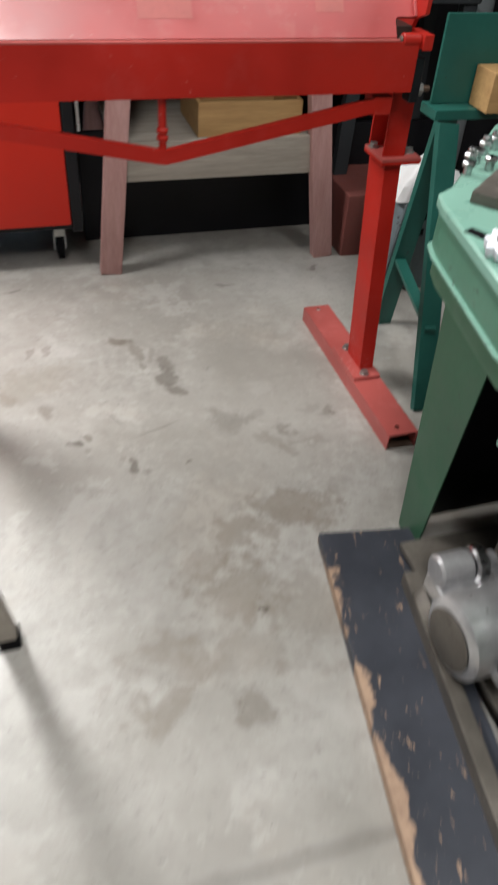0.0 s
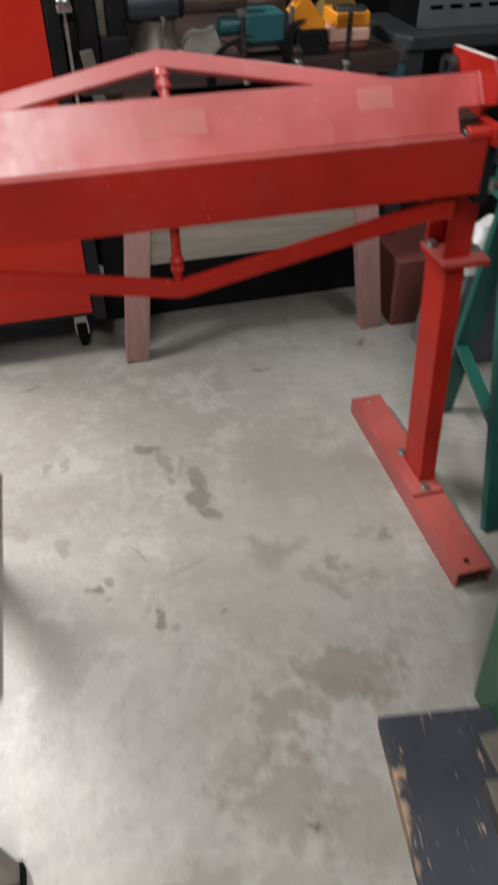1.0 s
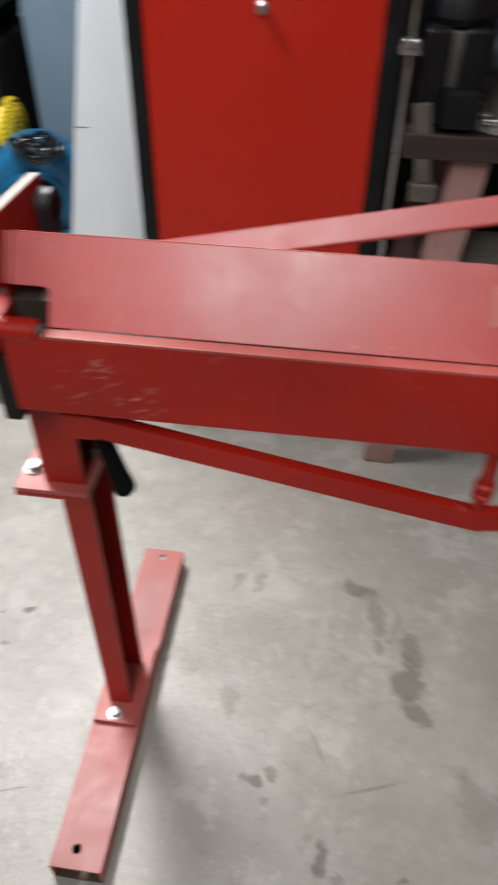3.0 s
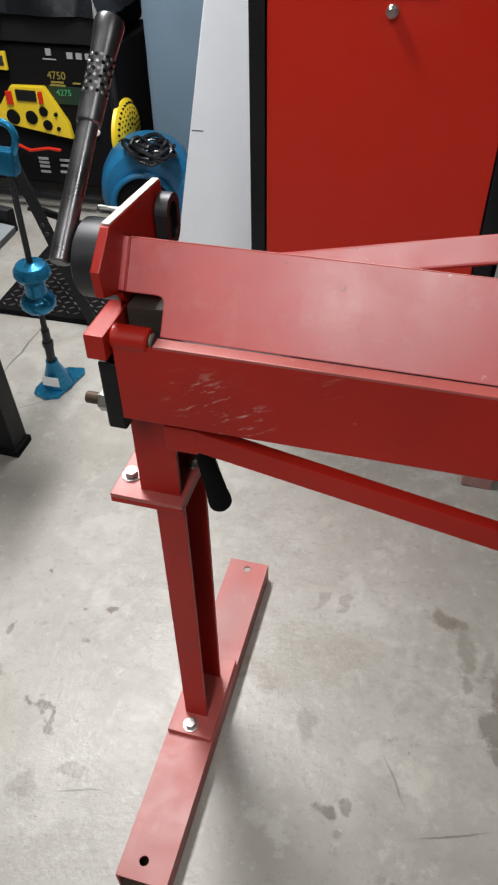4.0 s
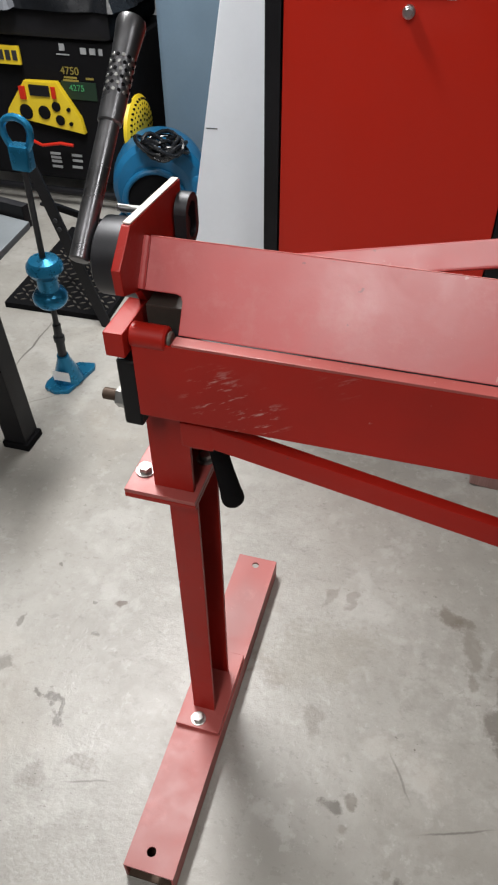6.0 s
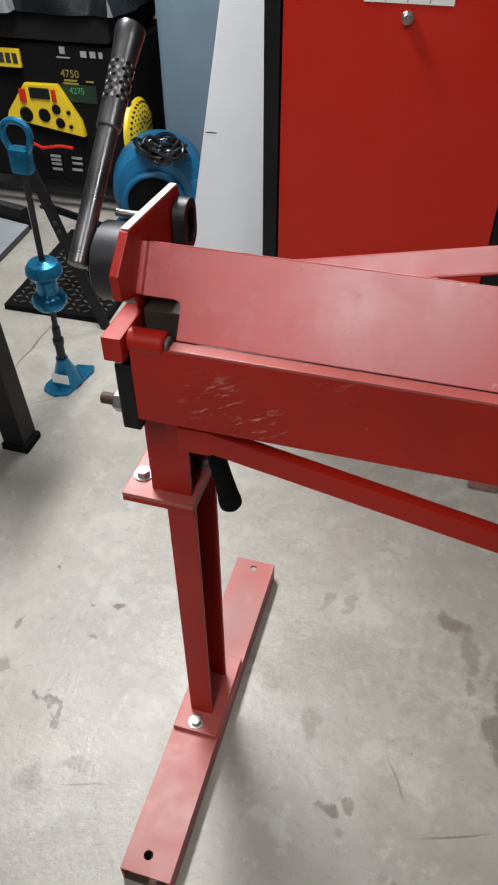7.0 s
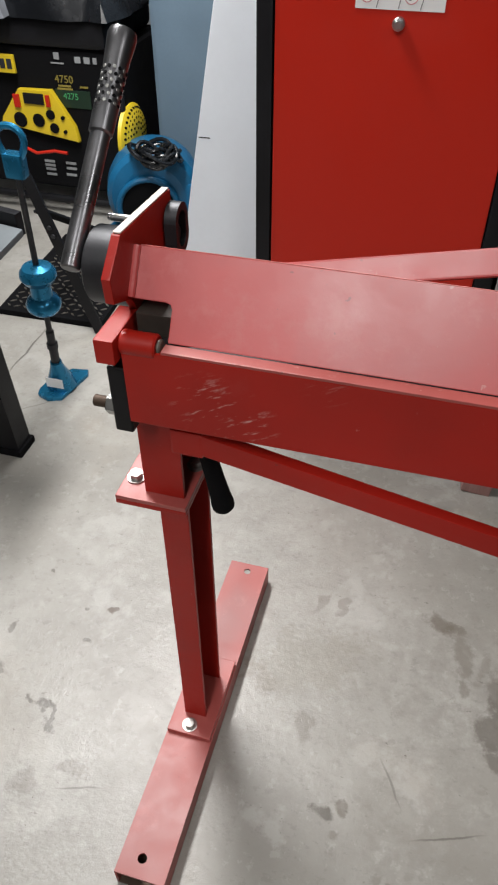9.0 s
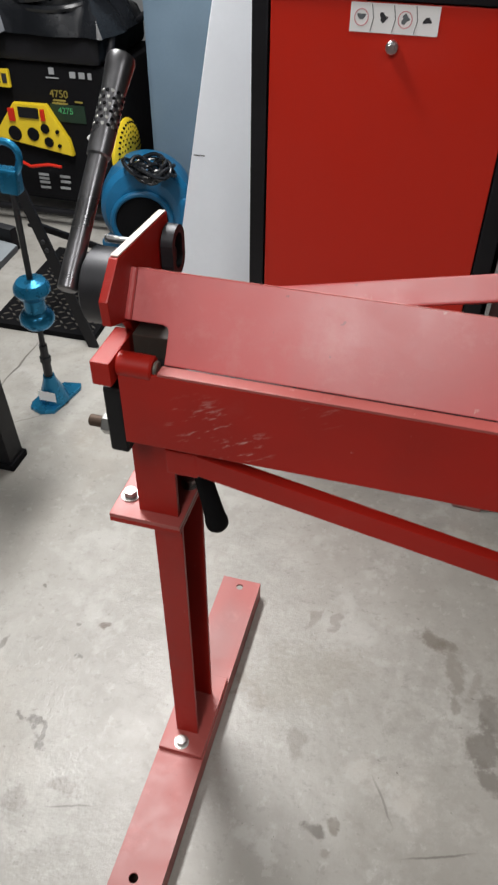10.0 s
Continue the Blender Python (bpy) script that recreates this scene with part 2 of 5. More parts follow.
M = {
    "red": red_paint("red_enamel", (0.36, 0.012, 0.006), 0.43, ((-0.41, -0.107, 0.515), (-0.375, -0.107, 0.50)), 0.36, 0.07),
    # Rubbed red, made paler to put the leaf's white sheen into its colour.
    "red_rubbed_sheen": red_paint("rubbed_sheen_red_enamel", (0.47, 0.056, 0.054), 0.37, (), 1.0, 0.5),
    # Chalky paint and the ceiling's sheen on the feet, together in one colour.
    "red_faded_sheen": red_paint("faded_sheen_red_enamel", (0.36, 0.070, 0.060), 0.45, (), 0.8, 0.4),
    "red_cab": paint("red_powder_coat", (0.50, 0.017, 0.006), 0.40, grain=0.02, bump=0.0),
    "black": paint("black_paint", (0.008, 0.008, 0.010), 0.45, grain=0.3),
    "matt_black": paint("black_rubber", (0.005, 0.005, 0.006), 0.88, grain=0.3),
    "gloss_black": paint("black_plastic_sheet", (0.008, 0.009, 0.011), 0.22, grain=0.3, bump=0.3),
    "dark_steel": paint("dark_oiled_steel", (0.035, 0.036, 0.040), 0.48, 0.5, grain=0.25),
    "dark_chrome": paint("dull_steel_tube", (0.19, 0.19, 0.20), 0.30, 0.95, grain=0.3),
    "steel": paint("bright_steel", (0.55, 0.55, 0.56), 0.28, 1.0, grain=0.15),
    "zinc": paint("zinc_plating", (0.40, 0.40, 0.385), 0.40, 0.9, grain=0.2),
    "rust": paint("rusty_steel", (0.10, 0.065, 0.045), 0.6, 0.5, (0.20, 0.08, 0.03), 0.5, grain=0.3),
    "white": paint("white_laminate", (0.78, 0.82, 0.88), 0.4, grain=0.03, bump=0.02),
    "paper": paint("white_sticker", (0.80, 0.80, 0.80), 0.5, grain=0.03),
    "ink": paint("black_ink", (0.02, 0.02, 0.025), 0.6, grain=0.2),
    "print_grey": paint("pale_grey_print", (0.30, 0.31, 0.32), 0.6, grain=0.2),
    "pink_ink": paint("red_ink", (0.6, 0.2, 0.22), 0.6, grain=0.2),
    "slate": paint("blue_grey_paint", (0.13, 0.19, 0.25), 0.5, grain=0.06, bump=0.03),
    "yellow": paint("yellow_paint", (0.72, 0.52, 0.02), 0.4, grain=0.06),
    "green_print": paint("green_print", (0.006, 0.025, 0.012), 0.5),
    "green_bright": paint("green_lettering", (0.06, 0.32, 0.12), 0.5),
    "dull_gold": paint("dull_gold_lettering", (0.28, 0.22, 0.04), 0.5),
    "blue": paint("blue_moulded_plastic", (0.006, 0.11, 0.24), 0.42, grain=0.12),
    "blue_anod": paint("metallic_blue_enamel", (0.018, 0.19, 0.36), 0.26, 0.6, (0.3, 0.32, 0.33), 0.15),
    "grey_cloth": paint("grey_cloth", (0.16, 0.17, 0.19), 0.9, grain=0.3, bump=0.4),
    "grey_rag": paint("pale_rag", (0.19, 0.175, 0.155), 0.9, grain=0.3, bump=0.4),
    "pink_wood": wood("pink_stained_wood", (0.46, 0.27, 0.25), (0.36, 0.19, 0.175), 1.0, 0.65, 2),
    "grey_wood": wood("weathered_board", (0.40, 0.36, 0.31), (0.28, 0.25, 0.21)),
    "tan_wood": wood("tan_plywood", (0.50, 0.31, 0.13), (0.38, 0.22, 0.09)),
    "brown_wood": wood("dark_bench_wood", (0.050, 0.029, 0.026), (0.022, 0.012, 0.011)),
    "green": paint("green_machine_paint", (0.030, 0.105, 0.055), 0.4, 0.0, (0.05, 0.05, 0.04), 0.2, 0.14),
    "bed_green": paint("mid_green_side", (0.075, 0.20, 0.135), 0.35, 0.0, (0.05, 0.05, 0.04), 0.2, 0.12),
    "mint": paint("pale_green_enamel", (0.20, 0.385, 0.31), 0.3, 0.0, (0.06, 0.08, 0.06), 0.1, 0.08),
    "teal": paint("teal_paint", (0.016, 0.098, 0.078), 0.4, 0.0, (0.03, 0.03, 0.03), 0.2, 0.12),
    "cast": paint("cast_aluminium", (0.66, 0.66, 0.67), 0.36, 0.8, (0.1, 0.09, 0.08), 0.4, 0.25),
    "grime": paint("grimy_steel", (0.16, 0.145, 0.125), 0.5, 0.5, (0.05, 0.04, 0.03), 0.5, 0.35),
    "teal_blue": paint("blue_green_enamel", (0.018, 0.095, 0.11), 0.4, grain=0.12),
    "tool_brown": paint("brown_oiled_iron", (0.085, 0.06, 0.055), 0.42, 0.4, grain=0.25),
    "ochre": paint("ochre_netting", (0.19, 0.115, 0.022), 0.7, grain=0.3),
    "anvil": paint("dark_greasy_steel", (0.045, 0.036, 0.030), 0.5, 0.3, grain=0.3),
    "vise_grey": paint("blue_grey_cast_iron", (0.032, 0.042, 0.055), 0.45, 0.2, (0.2, 0.2, 0.2), 0.3, 0.25),
    "cast_blue": paint("blue_grey_casting", (0.14, 0.175, 0.19), 0.5, 0.1, (0.03, 0.03, 0.03), 0.6, 0.25),
    "orange": paint("orange_plastic", (0.75, 0.27, 0.02), 0.4),
    "pale_plastic": paint("flesh_pink_plastic", (0.6, 0.36, 0.28), 0.5),
    "brush": wood("brush_wood", (0.34, 0.17, 0.08), (0.22, 0.10, 0.05)),
    "brick_red": paint("dull_red_box", (0.20, 0.06, 0.05), 0.7),
    "grey_plastic": paint("grey_plastic", (0.11, 0.125, 0.135), 0.5, grain=0.12),
    "stool_grey": paint("dark_grey_plastic", (0.032, 0.036, 0.040), 0.5, grain=0.12),
    "pipe_grey": paint("grey_painted_pipe", (0.17, 0.19, 0.20), 0.5, grain=0.12),
    "jar_blue": paint("dark_blue_plastic", (0.05, 0.12, 0.16), 0.4),
    "plaster": paint("wall_plaster", (0.20, 0.205, 0.21), 0.8, grain=0.05, bump=0.2),
    "ceiling": paint("ceiling_paint", (0.72, 0.72, 0.70), 0.8, grain=0.04),
    "patch": paint("rubbed_label_mark", (0.53, 0.15, 0.135), 0.5, grain=0.15),
    "coat": worn_coating("worn_black_coating"),
    "diffuser": paint("lamp_housing", (0.8, 0.8, 0.8), 0.5),
}
for key, level in (("red_cab", 0.35), ("matt_black", 0.12), ("black", 0.25), ("stool_grey", 0.3)):
    M[key].node_tree.nodes["Principled BSDF"].inputs["Specular IOR Level"].default_value = level


# ---- mesh helpers ----
def box(x0, x1, y0, y1, z0, z1, bevel=0.0, seg=2):
    bm = bmesh.new()
    vs = [bm.verts.new((x, y, z)) for x in (x0, x1) for y in (y0, y1) for z in (z0, z1)]
    for q in ((0, 1, 3, 2), (4, 6, 7, 5), (0, 4, 5, 1), (2, 3, 7, 6), (0, 2, 6, 4), (1, 5, 7, 3)):
        bm.faces.new([vs[i] for i in q])
    bmesh.ops.recalc_face_normals(bm, faces=bm.faces)
    return soften(bm, bevel, seg)


def soften(bm, width, seg=2, limit=30):
    if width > 0:
        edges = [e for e in bm.edges if len(e.link_faces) == 2 and e.calc_face_angle(0) > radians(limit)]
        bmesh.ops.bevel(bm, geom=edges, offset=width, segments=seg, profile=0.7, affect="EDGES", clamp_overlap=True)
    return bm


def prism(points, axis, a, b, bevel=0.0, seg=2):
    """A plate: an outline in the plane across axis, drawn from a to b along it. x: (y, z), y: (x, z), z: (x, y)."""
    bm = bmesh.new()
    place = {"x": lambda p, k: (k, p[0], p[1]), "y": lambda p, k: (p[0], k, p[1]), "z": lambda p, k: (p[0], p[1], k)}[axis]
    one, two = [bm.verts.new(place(p, a)) for p in points], [bm.verts.new(place(p, b)) for p in points]
    bm.faces.new(one)
    bm.faces.new(two[::-1])
    for i in range(len(points)):
        j = (i + 1) % len(points)
        bm.faces.new((one[i], two[i], two[j], one[j]))
    bmesh.ops.recalc_face_normals(bm, faces=bm.faces)
    return soften(bm, bevel, seg)


def lathe(profile, start, end, n=24):
    """A turned body: (radius, distance) pairs along the line from start towards end."""
    start, end = Vector(start), Vector(end)
    axis = (end - start).normalized()
    side = axis.orthogonal().normalized()
    up = axis.cross(side)
    bm = bmesh.new()
    rings = []
    for r, d in profile:
        rings.append([bm.verts.new(start + axis * d + (side * math.cos(2 * math.pi * k / n) + up * math.sin(2 * math.pi * k / n)) * max(r, 1e-5)) for k in range(n)])
    for one, two in zip(rings, rings[1:]):
        for k in range(n):
            bm.faces.new((one[k], one[(k + 1) % n], two[(k + 1) % n], two[k]))
    bm.faces.new(rings[0][::-1])
    bm.faces.new(rings[-1])
    bmesh.ops.recalc_face_normals(bm, faces=bm.faces)
    return bm


def rod(a, b, r, r2=None, edge=0.15, n=20):
    length = (Vector(b) - Vector(a)).length
    r2 = r if r2 is None else r2
    e = min(r, r2) * edge
    return lathe([(r - e, 0), (r, e), (r2, length - e), (r2 - e, length)], a, b, n)


def tube(points, r, n=12, closed=False):
    """A round bar along a line of points."""
    pts = [Vector(p) for p in points]
    bm = bmesh.new()
    rings, side = [], None
    for i, p in enumerate(pts):
        before, after = pts[i - 1 if i or closed else 0], pts[(i + 1) % len(pts) if closed else min(i + 1, len(pts) - 1)]
        t = (after - before).normalized()
        side = t.orthogonal().normalized() if side is None else (side - t * side.dot(t)).normalized()
        up = t.cross(side)
        rings.append([bm.verts.new(p + (side * math.cos(2 * math.pi * k / n) + up * math.sin(2 * math.pi * k / n)) * r) for k in range(n)])
    for i in range(len(rings) if closed else len(rings) - 1):
        one, two = rings[i], rings[(i + 1) % len(rings)]
        for k in range(n):
            bm.faces.new((one[k], one[(k + 1) % n], two[(k + 1) % n], two[k]))
    if not closed:
        bm.faces.new(rings[0][::-1])
        bm.faces.new(rings[-1])
    bmesh.ops.recalc_face_normals(bm, faces=bm.faces)
    return bm


def beam(a, b, w, h, up=(0, 0, 1), bevel=0.0):
    """A squared bar from a to b, w wide and h thick along up."""
    a, b = Vector(a), Vector(b)
    t = (b - a).normalized()
    s = t.cross(Vector(up)).normalized()
    u = s.cross(t)
    bm = bmesh.new()
    vs = [bm.verts.new(p + s * (i * w / 2) + u * (j * h / 2)) for p in (a, b) for i, j in ((-1, -1), (1, -1), (1, 1), (-1, 1))]
    for q in ((3, 2, 1, 0), (4, 5, 6, 7), (0, 1, 5, 4), (1, 2, 6, 5), (2, 3, 7, 6), (3, 0, 4, 7)):
        bm.faces.new([vs[i] for i in q])
    bmesh.ops.recalc_face_normals(bm, faces=bm.faces)
    return soften(bm, bevel)


def join(*meshes):
    out = bmesh.new()
    for bm in meshes:
        data = bpy.data.meshes.new("joined")
        bm.to_mesh(data)
        out.from_mesh(data)
        bm.free()
        bpy.data.meshes.remove(data)
    return out


def moved(bm, m):
    bmesh.ops.transform(bm, matrix=m, verts=bm.verts)
    return bm


def hexagon(cx, cy, r):
    return [(cx + r * math.cos(math.pi * k / 3), cy + r * math.sin(math.pi * k / 3)) for k in range(6)]


def circle(cx, cy, r, n=20):
    return [(cx + r * math.cos(2 * math.pi * k / n), cy + r * math.sin(2 * math.pi * k / n)) for k in range(n)]


def plate_with_holes(outline, holes, axis, a, b):
    """A plate with round or shaped holes cut through it, filled between the outlines."""
    bm = bmesh.new()
    place = {"x": lambda p, k: (k, p[0], p[1]), "y": lambda p, k: (p[0], k, p[1]), "z": lambda p, k: (p[0], p[1], k)}[axis]
    for k in (a, b):
        edges = []
        for loop in (outline, *holes):
            vs = [bm.verts.new(place(p, k)) for p in loop]
            edges += [bm.edges.new((vs[i], vs[(i + 1) % len(vs)])) for i in range(len(vs))]
        bmesh.ops.triangle_fill(bm, use_beauty=True, use_dissolve=False, edges=edges)
    bm.verts.ensure_lookup_table()
    half = len(bm.verts) // 2
    start = 0
    for loop in (outline, *holes):
        k = len(loop)
        for i in range(k):
            j = (i + 1) % k
            bm.faces.new((bm.verts[start + i], bm.verts[start + j], bm.verts[half + start + j], bm.verts[half + start + i]))
        start += k
    bmesh.ops.recalc_face_normals(bm, faces=bm.faces)
    return bm


def mesh_object(name, bm, material, smooth=35):
    smooth_faces = []
    for f in bm.faces:
        size = f.calc_area()
        smooth_faces.append(not all(len(e.link_faces) == 2 and 3 * min(o.calc_area() for o in e.link_faces) < size for e in f.edges))
    data = bpy.data.meshes.new(name)
    bm.to_mesh(data)
    bm.free()
    data.materials.append(material)
    data.shade_smooth()
    data.set_sharp_from_angle(angle=radians(smooth))
    data.polygons.foreach_set("use_smooth", smooth_faces)
    return new(name, data)


def thing(name, at, label, category, group="", turn=0):
    ob = new(name)
    ob.empty_display_size = 0.05
    ob.matrix_basis = pose(*at, 0, 0, turn)
    return tagged(ob, label, category, group)


def part(name, bm, material, parent, label="", local=False):
    """One mesh under a thing or under a part. Its mesh is given in the room's metres, or in the thing's own when local."""
    top = parent
    while top.parent:
        top = top.parent
    if not local:
        moved(bm, top.matrix_basis.inverted())
    ob = mesh_object(name, bm, material)
    ob.parent = parent
    return tagged(ob, label)


def solid(name, bm, material, label, category, group="", at=None):
    """A thing that is one mesh, with its origin at its base."""
    if at is None:
        lo = [min(v.co[k] for v in bm.verts) for k in range(3)]
        hi = [max(v.co[k] for v in bm.verts) for k in range(3)]
        at = ((lo[0] + hi[0]) / 2, (lo[1] + hi[1]) / 2, lo[2])
    moved(bm, Matrix.Translation(at).inverted())
    ob = mesh_object(name, bm, material)
    ob.location = at
    return tagged(ob, label, category, group)


def structure(name, bm, material, label, category):
    ob = mesh_object(name, bm, material)
    return tagged(ob, label, category, "", "structure")


def writing(text, size, m, material, parent, name="lettering"):
    """Built-in font letters as a thin mesh under a thing; m places the baseline's middle."""
    curve = bpy.data.curves.new(name, "FONT")
    curve.body, curve.size, curve.extrude, curve.align_x = text, size, 0.0006, "CENTER"
    temp = new(name, curve)
    data = bpy.data.meshes.new_from_object(temp)
    bpy.data.objects.remove(temp)
    bm = bmesh.new()
    bm.from_mesh(data)
    bpy.data.meshes.remove(data)
    return part(name, moved(bm, m), material, parent)


# ---- room ----
GREASE, TAN, MUD, GREY = (0.075, 0.063, 0.050), (0.195, 0.168, 0.136), (0.135, 0.115, 0.092), (0.15, 0.14, 0.124)
STAINS_AND_SHADE = [
    # the chain of grease behind the beam
    (0.442, 0.606, 0.034, 0.017, -12, 0.73, 0.04, MUD), (0.470, 0.598, 0.026, 0.016, 0, 0.59, 0.04, MUD), (0.490, 0.548, 0.019, 0.060, 5, 0.54, 0.05, MUD),
    (0.497, 0.478, 0.013, 0.022, 0, 0.49, 0.05, MUD), (0.533, 0.53, 0.012, 0.045, 0, 0.35, 0.05, MUD),
    (0.566, 0.470, 0.019, 0.060, 5, 0.68, 0.04, GREASE), (0.548, 0.410, 0.023, 0.046, -8, 0.79, 0.04, GREASE), (0.563, 0.355, 0.017, 0.040, 38, 0.79, 0.04, GREASE),
    # blots in the middle of the floor; the widest is shade put into colour
    (0.664, 0.194, 0.052, 0.046, -10, 0.71, 0.07, GREY), (0.715, 0.215, 0.05, 0.018, 10, 0.40, 0.10, GREY), (0.769, 0.095, 0.022, 0.034, 15, 0.49, 0.12, MUD),
    (0.781, 0.057, 0.020, 0.020, 0, 0.49, 0.10, MUD), (0.815, 0.125, 0.030, 0.010, -25, 0.59, 0.08, GREASE), (0.922, 0.179, 0.020, 0.017, 0, 0.59, 0.07, GREASE),
    (0.875, 0.22, 0.045, 0.022, 20, 0.44, 0.10, GREY), (0.86, 0.06, 0.06, 0.015, -25, 0.40, 0.12, MUD), (0.74, 0.26, 0.36, 0.46, 0, 0.48, 0.30, (0.22, 0.205, 0.182)),
    (0.283, 0.184, 0.018, 0.010, 25, 0.73, 0.05, GREASE), (0.309, 0.209, 0.014, 0.011, 40, 0.68, 0.05, MUD), (0.307, 0.160, 0.011, 0.009, 0, 0.49, 0.05, MUD),
    (0.413, 0.072, 0.011, 0.026, 12, 0.68, 0.05, GREASE), (0.436, 0.055, 0.008, 0.010, 0, 0.40, 0.05, GREASE), (0.386, 0.110, 0.016, 0.013, 0, 0.40, 0.05, MUD), (0.541, 0.071, 0.009, 0.006, 0, 0.59, 0.04, GREASE),
    # dried puddle beside the foot
    (0.190, 0.455, 0.120, 0.080, 18, 0.54, 0.12, (0.245, 0.228, 0.19)), (0.130, 0.395, 0.035, 0.030, 10, 0.49, 0.09, TAN), (0.230, 0.330, 0.028, 0.026, 0, 0.49, 0.07, MUD),
    (0.255, 0.60, 0.020, 0.012, 60, 0.44, 0.08, MUD), (0.205, 0.60, 0.009, 0.030, -8, 0.40, 0.06, MUD),
    # marks on the other side of the foot
    (-0.207, 0.455, 0.013, 0.006, 10, 0.89, 0.04, (0.09, 0.06, 0.04)), (-0.249, 0.220, 0.020, 0.010, -25, 0.84, 0.07, GREASE), (-0.278, 0.236, 0.014, 0.006, -50, 0.73, 0.07, GREASE),
    (-0.222, 0.211, 0.016, 0.006, -35, 0.73, 0.07, GREASE), (-0.141, 0.142, 0.025, 0.022, 20, 0.59, 0.06, MUD), (-0.216, 0.095, 0.024, 0.020, 0, 0.40, 0.06, MUD),
    (-0.393, 0.375, 0.012, 0.020, 10, 0.59, 0.09, GREASE), (-0.376, 0.294, 0.020, 0.020, 10, 0.49, 0.10, GREASE), (-0.230, 0.372, 0.007, 0.005, 0, 0.68, 0.04, GREASE),
    (-0.372, 0.522, 0.006, 0.005, 0, 0.68, 0.04, GREASE), (-0.267, 0.452, 0.006, 0.006, 0, 0.59, 0.04, GREASE),
    # broad damp patches towards the plank
    (0.736, -0.142, 0.120, 0.055, -14, 0.67, 0.12, TAN), (0.590, -0.200, 0.080, 0.065, 10, 0.61, 0.14, TAN), (0.551, -0.329, 0.095, 0.075, 15, 0.58, 0.14, TAN),
    (0.660, -0.40, 0.105, 0.120, 0, 0.41, 0.17, TAN), (0.486, -0.258, 0.050, 0.045, 0, 0.41, 0.10, TAN), (0.382, -0.450, 0.090, 0.060, 20, 0.47, 0.14, TAN),
    (0.356, -0.545, 0.065, 0.030, 20, 0.59, 0.10, TAN), (0.512, -0.585, 0.026, 0.052, 30, 0.54, 0.08, MUD), (0.50, -0.47, 0.10, 0.05, 0, 0.35, 0.14, TAN),
    (0.587, -0.383, 0.008, 0.007, 0, 0.89, 0.04, GREASE),
    (0.177, 0.95, 0.030, 0.010, 10, 0.49, 0.06, GREASE), (0.846, 0.881, 0.035, 0.010, 10, 0.54, 0.06, GREASE), (1.17, 0.94, 0.03, 0.010, 10, 0.59, 0.06, GREASE), (1.29, 0.70, 0.05, 0.02, 0, 0.49, 0.08, GREASE),
]
MARKS = [(0.49, 0.202, 0.064, 19, 0.0022, 0.7), (-0.84, 1.26, 0.16, 91, 0.004, 0.8), (-0.70, 1.02, 0.16, 42, 0.0025, 0.4),
         (0.51, -0.83, 0.30, 0, 0.016, 0.35), (-0.119, 0.113, 0.045, 17, 0.0022, 0.6), (0.388, 0.262, 0.046, -61, 0.0022, 0.5)]
structure("floor", box(-4.2, 4.2, -4.2, 4.2, -0.12, 0.0), concrete("sealed_concrete", STAINS_AND_SHADE, MARKS),
          "sealed grey concrete garage floor with oil stains, painted shade and scuffs", "floor")
structure("wall_north", box(-4.2, 4.2, 3.1, 3.25, 0, 2.7), M["plaster"], "plain painted garage wall behind the stored things", "wall")
structure("wall_south", box(-4.2, 4.2, -4.2, -4.05, 0, 2.7), M["plaster"], "plain painted garage wall", "wall")
structure("wall_west", box(-4.2, -4.05, -4.05, 3.1, 0, 2.7), M["plaster"], "plain painted garage wall", "wall")
structure("wall_east", box(4.05, 4.2, -4.05, 3.1, 0, 2.7), M["plaster"], "plain painted garage wall", "wall")
structure("ceiling", box(-4.2, 4.2, -4.2, 3.25, 2.7, 2.82), M["ceiling"], "plain white garage ceiling", "ceiling")
for lx, ly, lz, sx, sy, power in LAMPS:
    lamp = thing("ceiling_lamp", (lx, ly, lz + 0.02), "unseen white rectangular tube lamp hung from the ceiling", "lamp", "ceiling lamps")
    part("housing", box(lx - sx / 2 - 0.03, lx + sx / 2 + 0.03, ly - sy / 2 - 0.03, ly + sy / 2 + 0.03, lz + 0.02, lz + 0.10, 0.006), M["diffuser"], lamp)
    for end in (-0.35, 0.35):
        part("hanger", rod((lx, ly + end * sy, lz + 0.10), (lx, ly + end * sy, 2.70), 0.006, n=10), M["zinc"], lamp)


# ---- the bending brake ----
brake = thing("bending_brake", (0.525, 0.31, 0), "red enamelled steel sheet-metal bending brake on two feet", "bending brake")
SLOPE = Matrix(((1, 0, 0, 0), (0, 0.553, -0.833, 0.2175), (0, 0.833, 0.553, 0.870), (0, 0, 0, 1)))  # x, up the slope, out of it

XL, XR = 0.031, 1.016


def bolt(name, x, y, z, r, parent, length=0.008):
    ob = part(name, join(prism(hexagon(x, y, r), "z", z + 0.002, z + 0.002 + length, 0.0012), lathe([(r * 1.35, 0), (r * 1.35, 0.002)], (x, y, z), (x, y, z + 1), 20)), M["zinc"], parent, "zinc-plated hexagon bolt")
    return ob


